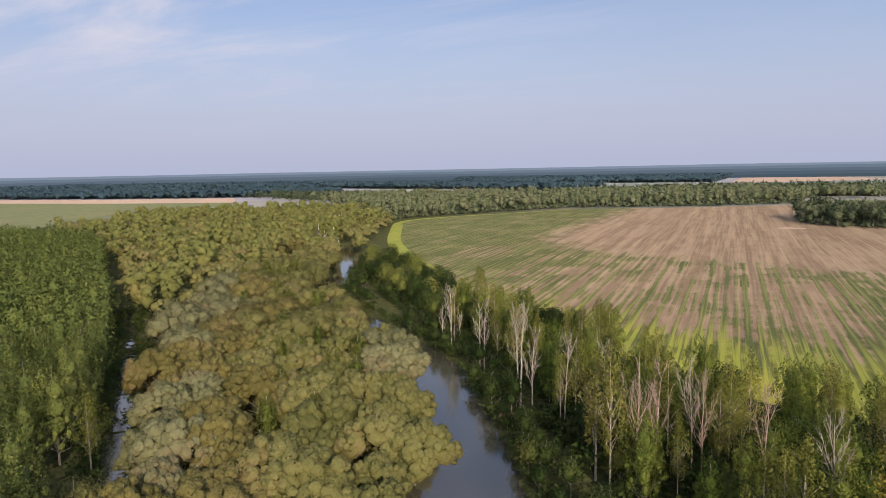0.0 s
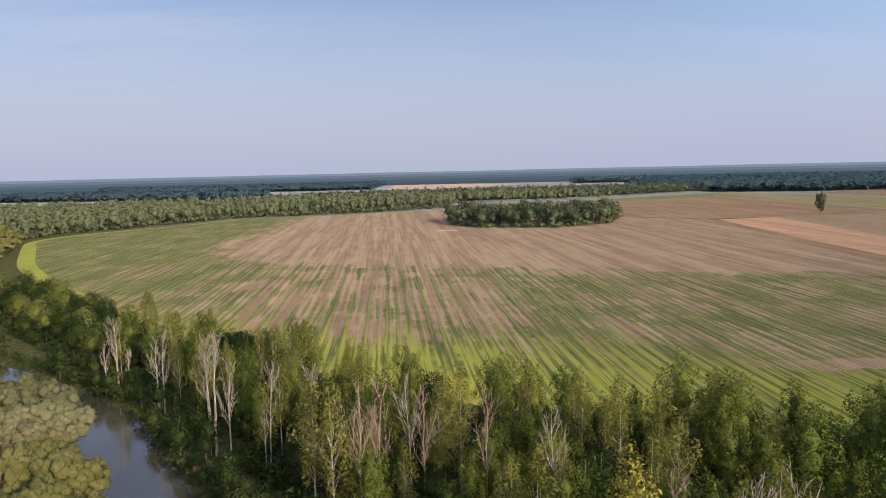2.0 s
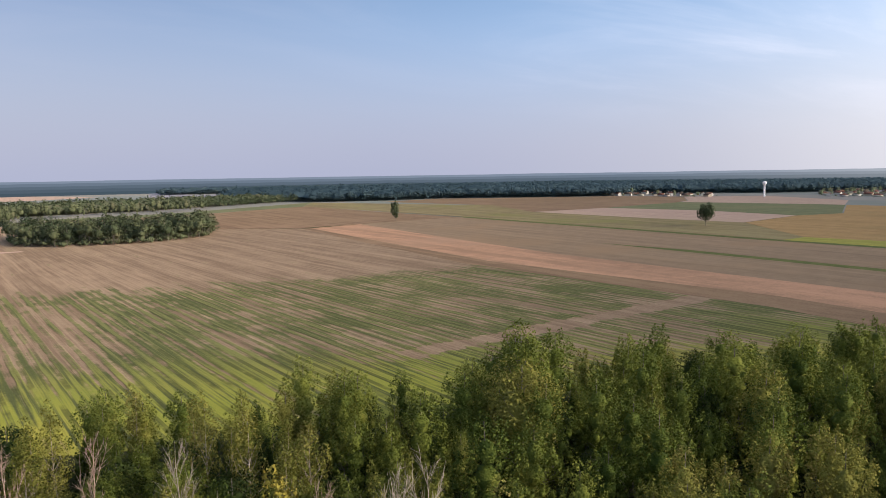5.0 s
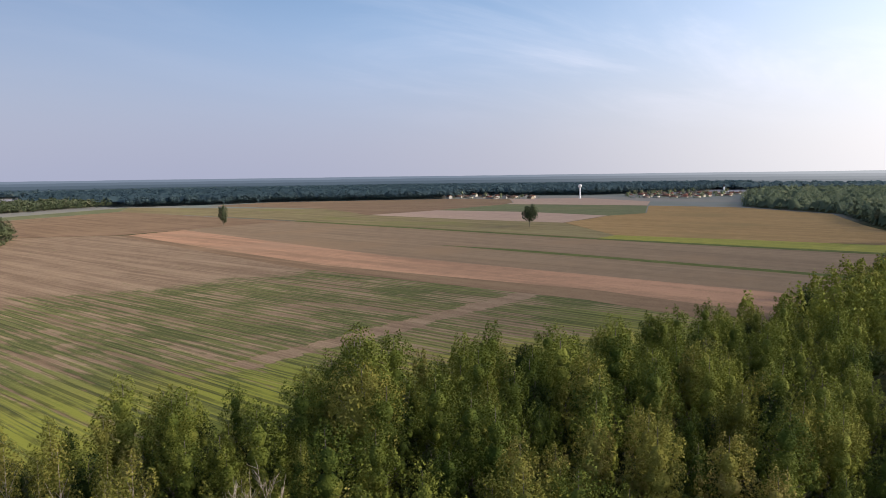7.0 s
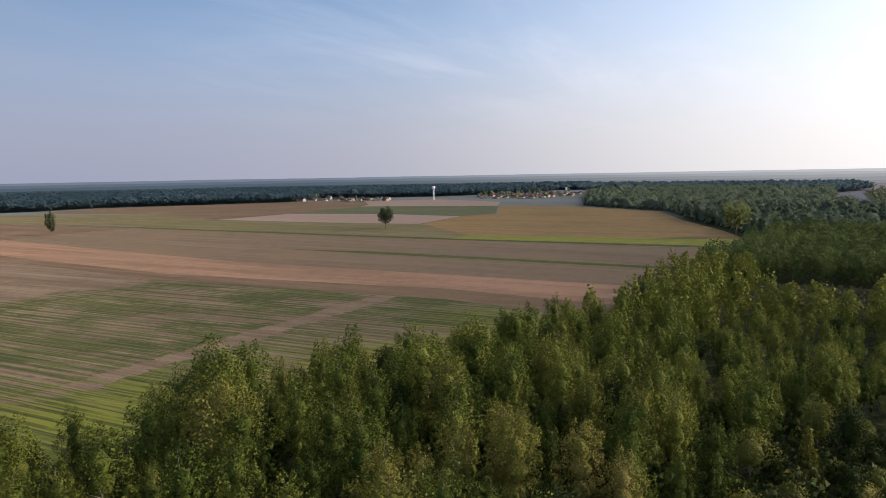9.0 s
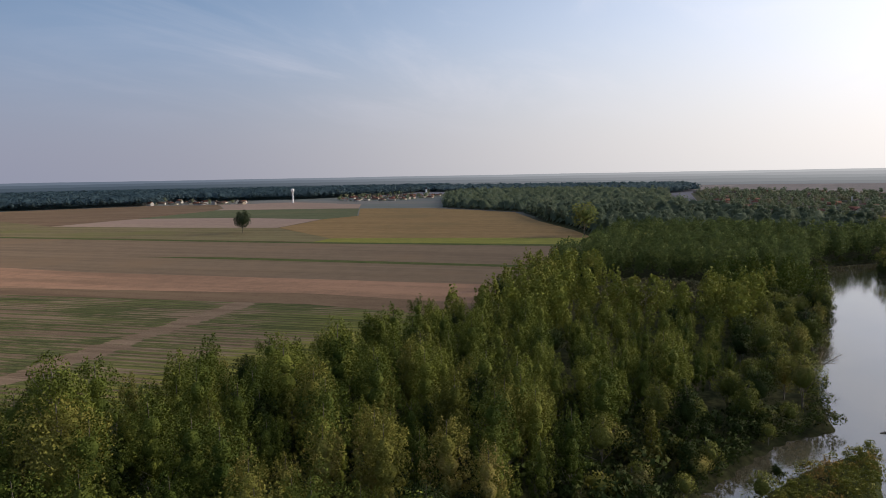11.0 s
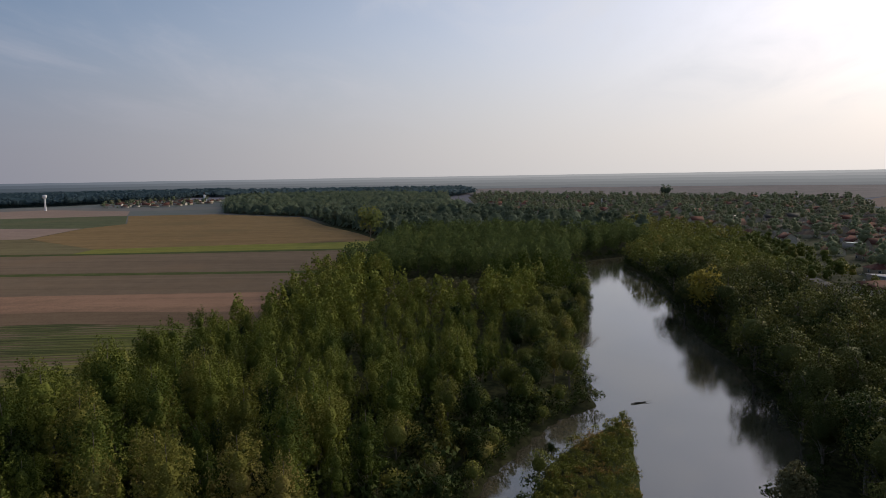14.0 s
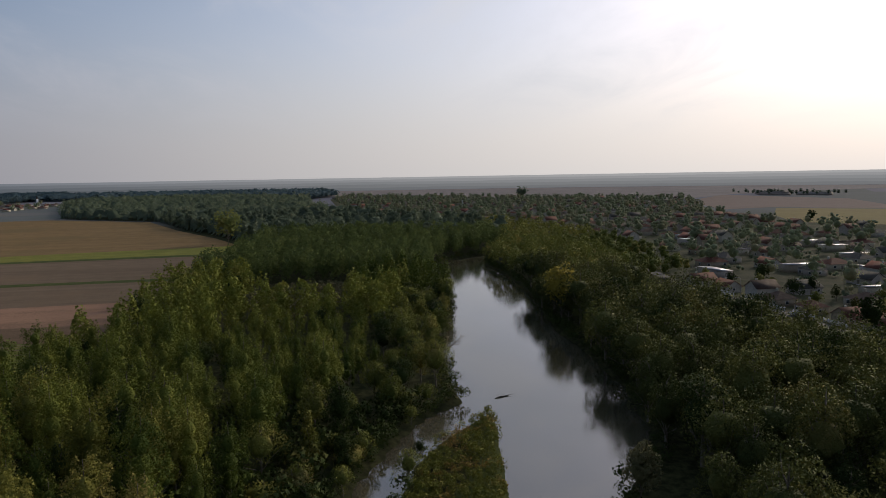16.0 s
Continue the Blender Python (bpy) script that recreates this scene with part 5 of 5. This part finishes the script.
GROVE = [(18, 545), (45, 518), (100, 508), (142, 530), (165, 585), (160, 615), (100, 610), (30, 640), (15, 600)]
for i, (x, y) in enumerate(scatter(GROVE, 8.8, np.random.default_rng(81), 0.4, None)):
    tree("grove_tree", "broad", i % 4, x, y, RNG.uniform(9, 20), LEAF_NORTH, "dull green tree of the round grove in the field", base=14.0, count=600, size=0.36, group="grove")
wood("grove_scrub", scatter(GROVE, 5.0, np.random.default_rng(82), 0.45, None), "bush", (2, 6), LEAF_NORTH, 60, 0.5, "low scrub under the trees of the grove", 83, base=6.0, category="bushes", core=4)
tree("lone_tree", "round", 1, 481, 334, 19, LEAF_NORTH, "lone round tree standing among the fields", base=14.0, count=9000, size=0.2)
tree("lone_tree", "poplar", 1, 336, 579, 21, LEAF_NORTH, "lone narrow tree standing among the fields", count=7000, size=0.22)
tree("large_tree", "round", 2, 495, 58, 25, LEAF_STAND, "tall broad tree at the corner of the wood", base=14.0, count=1600, size=0.34)
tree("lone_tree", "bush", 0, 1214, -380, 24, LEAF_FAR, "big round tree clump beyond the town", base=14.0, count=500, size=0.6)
tree("lone_tree", "bush", 0, 540, -440, 9, LEAF_DARK, "round bushy tree at the edge of a field", base=6.0, count=500, size=0.35)

# bare trees along the belt
for i, (x, y, h, g) in enumerate([(-8, 78, 20.5, 0.24), (-6, 80, 18.5, 0.2), (-34, 102, 21, 0.25), (-36, 106, 19, 0.2), (-31, 100, 17, 0.18), (-52, 124, 15, 0.2), (-50, 122, 16, 0.18), (-66, 138, 16.5, 0.24), (-70, 141, 10, 0.2),
                                  (-64, 139, 9, 0.2), (27, 46, 21, 0.16), (22, 48, 20, 0.16), (31, 48, 20, 0.16), (0, 82, 17, 0.16), (-24, 97, 17, 0.16), (8, 78, 18, 0.15), (15, 70, 18, 0.15), (-2, 88, 18, 0.15), (-18, 100, 16, 0.15)]):
    v, f = bare_tree(np.random.default_rng(200 + i), h, g)
    tagged(new("bare_tree", mesh("bare_tree", v, f, BARK_PINK if i in (0, 1, 11, 13, 15) else BARK_PALE)), "leafless dead tree with pale bark by the river", "tree", "bare trees").location = (x, y, -0.1)
v, f = bare_tree(np.random.default_rng(260), 9, 0.2, 9, 14, 0.9)
ob = tagged(new("bare_tree", mesh("bare_tree", v, f, BARK_PALE)), "leafless tree leaning over the wide river", "tree", "bare trees")
ob.matrix_basis = pose(164, -29, 0, 62, 0, 20)
v, f = joined([tube([(-0.6, 1.6, 0.02), (0.0, 0.3, 0.2), (0.4, -1.6, 0.08)], [0.16, 0.15, 0.06], 6), tube([(0.1, -0.2, 0.15), (0.5, -1.9, 0.3), (0.9, -3.0, 0.25)], [0.06, 0.04, 0.015], 5), tube([(-0.2, 0.8, 0.15), (-0.1, 1.0, 0.55)], [0.06, 0.02], 5)])
tagged(new("driftwood", mesh("driftwood", v, f, BARK)), "dark snag of driftwood in the middle of the river", "log").location = (133, -37, -1.05)


# ---- the town, roads, tower ----
def box(x0, x1, y0, y1, z0, z1):
    v = np.array([(x, y, z) for z in (z0, z1) for x, y in ((x0, y0), (x1, y0), (x1, y1), (x0, y1))], float)
    return v, np.array([(0, 3, 2, 1), (4, 5, 6, 7), (0, 1, 5, 4), (1, 2, 6, 5), (2, 3, 7, 6), (3, 0, 4, 7)])


def part(name, arrays, mat, parent, label=""):
    ob = new(name, mesh(name, *arrays, mat))
    ob.parent = parent
    return tagged(ob, label)


def gable(w, d, z, rise, over, thick=0.18):
    """A pitched roof with its ridge along x, as thick slabs with a closed gable below."""
    w, d = w / 2 + over, d / 2 + over
    drop = over * rise / (d - over)
    low = z - drop
    pairs = []
    for s in (-1, 1):
        v = np.array([(-w, s * d, low), (w, s * d, low), (w, 0, z + rise), (-w, 0, z + rise)], float)
        v = np.concatenate([v, v + (0, 0, thick)])
        f = np.array([(0, 1, 2, 3), (4, 5, 6, 7), (0, 1, 5, 4), (1, 2, 6, 5), (2, 3, 7, 6), (3, 0, 4, 7)])
        pairs.append((v, f))
    return joined(pairs)


def hip(w, d, z, rise, over):
    w, d = w / 2 + over, d / 2 + over
    r = max(w - d, 0.3)
    v = np.array([(-w, -d, z - 0.2), (w, -d, z - 0.2), (w, d, z - 0.2), (-w, d, z - 0.2), (-r, 0, z + rise), (r, 0, z + rise)], float)
    f = np.array([(0, 1, 5, 4), (2, 3, 4, 5), (1, 2, 5, 5), (3, 0, 4, 4), (0, 3, 2, 1)])
    return v, f


def gable_wall(w, d, h, rise):
    """House walls with pointed ends under the ridge along x."""
    w, d = w / 2, d / 2
    v = np.array([(-w, -d, 0), (w, -d, 0), (w, d, 0), (-w, d, 0), (-w, -d, h), (w, -d, h), (w, d, h), (-w, d, h), (-w, 0, h + rise), (w, 0, h + rise)], float)
    return v, [(0, 1, 5, 4), (2, 3, 7, 6), (1, 2, 6, 9, 5), (3, 0, 4, 8, 7), (0, 3, 2, 1)]


def house(style, detail):
    """A town house built at the origin, front towards +y."""
    w, d, h, rise = [(11, 8, 3.0, 2.6), (9, 9, 3.2, 2.2), (13, 8, 3.1, 2.8), (10, 7.5, 4.6, 2.6), (12, 9, 3.0, 2.0)][style]
    label = ["low plastered house with a reddish gabled tile roof", "square plastered house with a hipped tile roof", "long pale house with a reddish gabled roof", "two-storey plastered house with a tile roof", "broad plastered house with a hipped roof"][style]
    ob = tagged(new("house"), label, "house", "town houses")
    if style in (1, 4):
        part("wall", box(-w / 2, w / 2, -d / 2, d / 2, 0, h), RENDER_WALL, ob)
        roof = hip(w, d, h, rise, 0.5)
        part("roof", (roof[0], [tuple(dict.fromkeys(int(k) for k in f)) for f in roof[1]]), ROOF_TILE, ob)
    else:
        part("wall", gable_wall(w, d, h, rise), RENDER_WALL, ob)
        part("roof", gable(w, d, h, rise, 0.5), ROOF_TILE, ob)
    part("chimney", box(w * 0.2, w * 0.2 + 0.6, -0.9, -0.3, h + rise * 0.4, h + rise + 0.7), RENDER_WALL, ob)
    if detail:
        for k in range(3):
            x = -w * 0.33 + w * 0.33 * k
            if k == 1:
                part("door", box(x - 0.5, x + 0.5, d / 2 - 0.02, d / 2 + 0.06, 0.05, 2.1), BARK, ob)
                continue
            for s in (-1, 1):
                y = s * d / 2
                win = part("window", box(x - 0.75, x + 0.75, y - 0.04 if s > 0 else y - 0.06, y + 0.06 if s > 0 else y + 0.04, 0.95, 2.25), WHITE, ob)
                part("pane", box(x - 0.65, x + 0.65, y + s * 0.065 - 0.01, y + s * 0.065 + 0.01, 1.05, 2.15), PANE, win)
        for s in (-1, 1):
            x = s * w / 2
            win = part("window", box(x - 0.06, x + 0.06, -0.7, 0.7, 0.95, 2.25), WHITE, ob)
            part("pane", box(x + s * 0.068 - 0.01, x + s * 0.068 + 0.01, -0.6, 0.6, 1.05, 2.15), PANE, win)
        part("step", box(-0.8, 0.8, d / 2, d / 2 + 0.5, 0, 0.16), WHITE, ob)
    return ob


def shed(style):
    """An outbuilding with a nearly flat sheet-metal roof."""
    w, d, h = [(9, 5, 2.6), (14, 7, 3.2), (6, 4, 2.4)][style]
    ob = tagged(new("shed"), "low outbuilding with a pale sheet-metal roof", "shed", "sheds")
    part("wall", box(-w / 2, w / 2, -d / 2, d / 2, 0, h), RENDER_WALL, ob)
    v, f = box(-w / 2 - 0.3, w / 2 + 0.3, -d / 2 - 0.3, d / 2 + 0.3, h, h + 0.12)
    v[:, 2] += (v[:, 1] + d / 2) * [0.10, 0.05, 0.13][style]
    part("roof", (v, f), SHEET, ob)
    return ob


COPIES = {}


def place(maker, key, m):
    """The first of a kind is built, the others are copied."""
    if key not in COPIES:
        COPIES[key] = maker()
        COPIES[key].matrix_basis = m
        return COPIES[key]
    return copy_thing(COPIES[key], m)


town_rng = np.random.default_rng(301)
FRONT = [(243, -150, 0, 95), (229, -152, 0, 0), (213, -155, 3, 90), (200, -152, 1, 0), (186, -153, 1, 0), (172, -155, 0, 90), (159, -153, 2, 4), (143, -153, 0, 90)]
for x, y, style, turn in FRONT:
    place(lambda: house(style, True), (style, True), pose(x, y, 0, 0, 0, turn) @ Matrix.Scale(0.88, 4))
place(lambda: shed(1), 1, pose(262, -168, 0, 0, 0, 4))
TOWN = [(140, -172), (245, -172), (300, -178), (400, -194), (490, -200), (575, -182), (640, -128), (720, -98), (860, -62), (1060, -42), (1400, -42), (1560, -100), (1300, -300), (1170, -440), (1028, -610), (830, -500), (700, -440), (600, -400), (500, -385), (430, -400), (330, -340), (200, -300), (130, -230)]
houses = [tuple(q) for q in scatter(TOWN, 27.0, town_rng, 0.22, None) if q[0] < 640 and town_rng.random() < 0.86]
houses += [tuple(q) for q in scatter(TOWN, 36.0, town_rng, 0.3, None) if q[0] >= 640 and town_rng.random() < 0.9]
for x, y in houses:
    style, turn = int(town_rng.integers(5)), float(town_rng.choice([0, 90, 180, 270]) + town_rng.uniform(-6, 6))
    far = math.hypot(x, y) > 430
    place(lambda: house(style, not far), (style, not far), pose(x, y, 0, 0, 0, turn))
    if town_rng.random() < 0.33:
        kind = int(town_rng.integers(3))
        place(lambda: shed(kind), kind, pose(x + 11, y + town_rng.uniform(-9, 9), 0, 0, 0, town_rng.uniform(-8, 8) + town_rng.choice([0, 90])))
for x, y, turn in [(1095, -815, 20), (1150, -850, 20), (1060, -870, 24)]:
    place(lambda: shed(1), 1, pose(x, y, 0, 0, 0, turn) @ Matrix.Diagonal((4.0, 2.2, 1.6, 1)))
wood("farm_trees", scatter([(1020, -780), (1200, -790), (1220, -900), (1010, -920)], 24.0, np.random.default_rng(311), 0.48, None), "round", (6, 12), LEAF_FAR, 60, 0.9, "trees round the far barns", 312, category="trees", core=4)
VILLAGE = [(955, 875), (985, 700), (1060, 700), (1090, 860), (1020, 950)]
VILLAGE_EAST = [(1100, 560), (1150, 440), (1290, 440), (1420, 470), (1430, 560), (1250, 640)]
for poly in (VILLAGE, VILLAGE_EAST):
    for x, y in scatter(poly, 30.0, town_rng, 0.3, None):
        style = int(town_rng.integers(5))
        place(lambda: house(style, False), (style, False), pose(x, y, 0, 0, 0, town_rng.uniform(0, 360)))
gardens = np.concatenate([scatter(TOWN, 11.0, np.random.default_rng(303), 0.48, None), scatter(VILLAGE, 22.0, np.random.default_rng(304), 0.45, None), scatter(VILLAGE_EAST, 18.0, np.random.default_rng(305), 0.45, None)])
pick = np.random.default_rng(307).random(len(gardens))
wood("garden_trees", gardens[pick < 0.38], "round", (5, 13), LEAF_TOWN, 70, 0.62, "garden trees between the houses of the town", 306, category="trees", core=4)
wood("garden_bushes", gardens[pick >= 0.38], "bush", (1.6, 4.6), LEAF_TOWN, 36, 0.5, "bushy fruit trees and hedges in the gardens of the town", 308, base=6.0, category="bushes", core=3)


def church():
    ob = tagged(new("church"), "small pale village church with a short spire", "church")
    part("nave", gable_wall(16, 9, 7, 4), WHITE, ob)
    part("nave_roof", gable(16, 9, 7, 4, 0.4), ROOF_TILE, ob)
    part("tower", box(-11, -7, -2, 2, 0, 15), WHITE, ob)
    v = np.array([(-11.2, -2.2, 15), (-6.8, -2.2, 15), (-6.8, 2.2, 15), (-11.2, 2.2, 15), (-9, 0, 21)], float)
    part("spire", (v, [(0, 1, 4), (1, 2, 4), (2, 3, 4), (3, 0, 4), (0, 3, 2, 1)]), ROOF_TILE, ob)
    return ob


church().matrix_basis = pose(1365, 490, 0, 0, 0, 20)
church().matrix_basis = pose(974, -221, 0, 0, 0, -60) @ Matrix.Scale(0.6, 4)


def lathe(profile, sides=20):
    """Quads of a turned shape from (radius, height) pairs."""
    v = np.array([(r * math.cos(2 * math.pi * k / sides), r * math.sin(2 * math.pi * k / sides), z) for r, z in profile for k in range(sides)])
    f = np.array([(i * sides + k, i * sides + (k + 1) % sides, (i + 1) * sides + (k + 1) % sides, (i + 1) * sides + k) for i in range(len(profile) - 1) for k in range(sides)])
    return v, f


tower = tagged(new("water_tower"), "white water tower with a round tank on a slim shaft", "water tower")
part("shaft", lathe([(2.0, 0), (1.7, 0.6), (1.5, 3), (1.35, 19.5)]), WHITE, tower)
part("tank", lathe([(1.35, 18.6), (2.6, 20.0), (3.2, 21.4), (3.2, 23.4), (2.6, 24.6), (0.05, 25.2)]), WHITE, tower, "white drum-shaped tank")
part("ladder", box(1.45, 1.6, -0.25, 0.25, 0.3, 19), SHEET, tower)
tower.matrix_basis = pose(1067, 634, 0)


# ---- far backdrop: hazy wooded ridges round the horizon ----
def ridge(radius, low, high, tone, seed):
    count = 720
    rows = []
    for i in range(count):
        a = 2 * math.pi * i / count
        c, s = math.cos(a), math.sin(a)
        top = low + (high - low) * (0.5 + 0.35 * noise.noise((c * 7 + seed, s * 7, 0)) + 0.25 * noise.noise((c * 60, s * 60, seed)))
        rows.append((radius * c, radius * s, -2.0))
        rows.append((radius * c, radius * s, top))
    faces = [(2 * i, 2 * i + 1, (2 * i + 3) % (2 * count), (2 * i + 2) % (2 * count)) for i in range(count)]
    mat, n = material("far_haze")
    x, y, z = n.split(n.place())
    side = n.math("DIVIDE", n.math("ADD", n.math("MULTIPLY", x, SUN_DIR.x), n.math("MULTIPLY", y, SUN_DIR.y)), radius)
    # Haze painted as glow: one tone a ring, paler towards the sun.
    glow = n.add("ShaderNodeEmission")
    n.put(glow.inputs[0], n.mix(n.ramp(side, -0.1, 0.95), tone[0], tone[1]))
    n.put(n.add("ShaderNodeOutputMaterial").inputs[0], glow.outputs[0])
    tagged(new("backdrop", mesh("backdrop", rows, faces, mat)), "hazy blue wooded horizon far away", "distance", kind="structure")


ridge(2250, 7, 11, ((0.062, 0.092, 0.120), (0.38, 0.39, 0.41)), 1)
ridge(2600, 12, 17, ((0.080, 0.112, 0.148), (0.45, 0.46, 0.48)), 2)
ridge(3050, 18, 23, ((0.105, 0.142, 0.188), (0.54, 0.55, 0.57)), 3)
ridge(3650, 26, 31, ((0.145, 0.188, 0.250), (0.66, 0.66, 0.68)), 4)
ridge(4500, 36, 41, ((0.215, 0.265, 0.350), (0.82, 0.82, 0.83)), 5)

for x, y, h in [(74, 86, 20), (79, 82, 20), (82, 66, 19.5), (98, 61, 20), (111, 58, 20), (104, 47, 18), (132, 38, 18), (158, 32, 17)]:
    tree("poplar_tree", "poplar", int(x) % 5, x, y, h, LEAF_POPLAR, "tall poplar standing over the belt's edge", count=4000, size=0.175, group="belt poplars")

for i, (x, y) in enumerate([(236, -158), (221, -160), (206, -162), (193, -160), (179, -162), (166, -160), (151, -158), (250, -156), (152, -143), (228, -170), (200, -174), (172, -172), (245, -178), (148, -172), (214, -176), (185, -178)]):
    tree("garden_tree", "broad", i % 3, x, y, RNG.uniform(5, 9) if i != 8 else 13, LEAF_OLIVE if i % 2 else LEAF_DARK, "leafy tree in a garden behind the street", base=14.0, count=1200, size=0.36, group="garden trees")

# ---- gardens and road of the town ----
field("gardens", [(100, -146.5), (240, -146.5), (300, -160), (400, -190), (490, -196), (575, -178), (640, -124), (720, -94), (860, -58), (1060, -38), (1420, -38), (1580, -100), (1310, -310), (1180, -450), (1030, -620), (830, -508), (700, -448), (600, -408), (500, -395), (430, -410), (330, -350), (200, -310), (110, -235)], YARD, 0.04, "green gardens and yards between the houses")
field("crop_field", [(520, -408), (610, -455), (720, -540), (640, -640), (480, -600), (430, -480)], SOIL_YELLOW, 0.05, "straw yellow field beyond the gardens")
field("pale_field", [(720, -470), (830, -512), (1020, -625), (1170, -760), (900, -800), (640, -650), (740, -545)], SOIL_PINK, 0.05, "pale brown field beyond the town")
field("road", [(100, -141), (240, -141), (300, -150), (300, -155), (240, -146), (100, -146)], ASPHALT, 0.06, "narrow asphalt street before the houses")


def car(paint, label):
    """A parked car: body with cabin, glass, four wheels."""
    ob = tagged(new("car"), label, "car", "parked cars")
    side = [(-2.1, 0.35), (-2.15, 0.75), (-1.9, 0.95), (-1.2, 1.0), (-0.75, 1.42), (0.75, 1.45), (1.45, 0.98), (2.1, 0.85), (2.15, 0.4)]
    v = np.array([(x, s * (0.85 if z < 1.1 else 0.68), z) for s in (-1, 1) for x, z in side])
    k = len(side)
    faces = [tuple(range(k))[::-1], tuple(range(k, 2 * k))] + [(i, (i + 1) % k, k + (i + 1) % k, k + i) for i in range(k)]
    part("body", (v, faces), paint, ob)
    part("windscreen", (np.array([(1.38, -0.6, 1.04), (1.38, 0.6, 1.04), (0.80, 0.58, 1.44), (0.80, -0.58, 1.44)]) + (0.05, 0, 0.02), np.array([[0, 1, 2, 3]])), PANE, ob)
    for s in (-1, 1):
        y = s * 0.80
        part("side_window", (np.array([(-0.95, y, 1.08), (1.15, y, 1.08), (0.7, y * 0.9, 1.38), (-0.7, y * 0.9, 1.38)]), np.array([[0, 1, 2, 3]])), PANE, ob)
        for x in (-1.3, 1.3):
            tv, tf = lathe([(0.05, -0.1), (0.33, -0.1), (0.33, 0.1), (0.05, 0.1)], 12)
            tv = tv[:, [0, 2, 1]] + (x, s * 0.78, 0.33)
            part("wheel", (tv, tf), ASPHALT, ob)
    return ob


PAINT = [plain("silver_car_paint", (0.5, 0.5, 0.52), (0.55, 0.55, 0.57), 1.0, 0.25), plain("dark_car_paint", (0.03, 0.03, 0.04), (0.045, 0.045, 0.05), 1.0, 0.25)]
for x, y, k, turn in [(214, -142.2, 0, 0), (207, -142.4, 1, 180), (196, -142.2, 0, 0), (183, -144.6, 0, 180), (236, -142.2, 0, 2)]:
    car(PAINT[k], ["silver parked car at the side of the street", "dark parked car at the side of the street"][k]).matrix_basis = pose(x, y, 0.06, 0, 0, turn)


def street_lamp():
    ob = tagged(new("street_lamp"), "grey street lamp with a curved arm", "street lamp", "street lamps")
    part("pole", tube([(0, 0, 0), (0, 0, 6.5), (0.2, 0, 7.2), (1.0, 0, 7.6), (1.8, 0, 7.6)], [0.09, 0.07, 0.06, 0.05, 0.05], 8), SHEET, ob)
    part("lamp_head", box(1.6, 2.3, -0.14, 0.14, 7.5, 7.66), SHEET, ob)
    return ob


for x in (186, 214, 242):
    place(street_lamp, "lamp", pose(x, -147.2, 0, 0, 0, 90))


def garden_fence(length):
    """A low plastered fence wall with posts before a garden."""
    ob = tagged(new("garden_fence"), "low pale garden fence with posts along the street", "fence", "fences")
    part("plinth", box(-length / 2, length / 2, -0.1, 0.1, 0, 0.5), RENDER_WALL, ob)
    for k in range(6):
        x = -length / 2 + length * k / 5
        part("post", box(x - 0.15, x + 0.15, -0.15, 0.15, 0, 1.35), WHITE, ob)
    part("rail", box(-length / 2, length / 2, -0.04, 0.04, 1.0, 1.14), WHITE, ob)
    part("rail", box(-length / 2, length / 2, -0.04, 0.04, 0.66, 0.78), WHITE, ob)
    return ob


for x in (156, 169, 182, 195, 208, 222):
    place(lambda: garden_fence(9.0), "fence", pose(x, -146.9, 0))
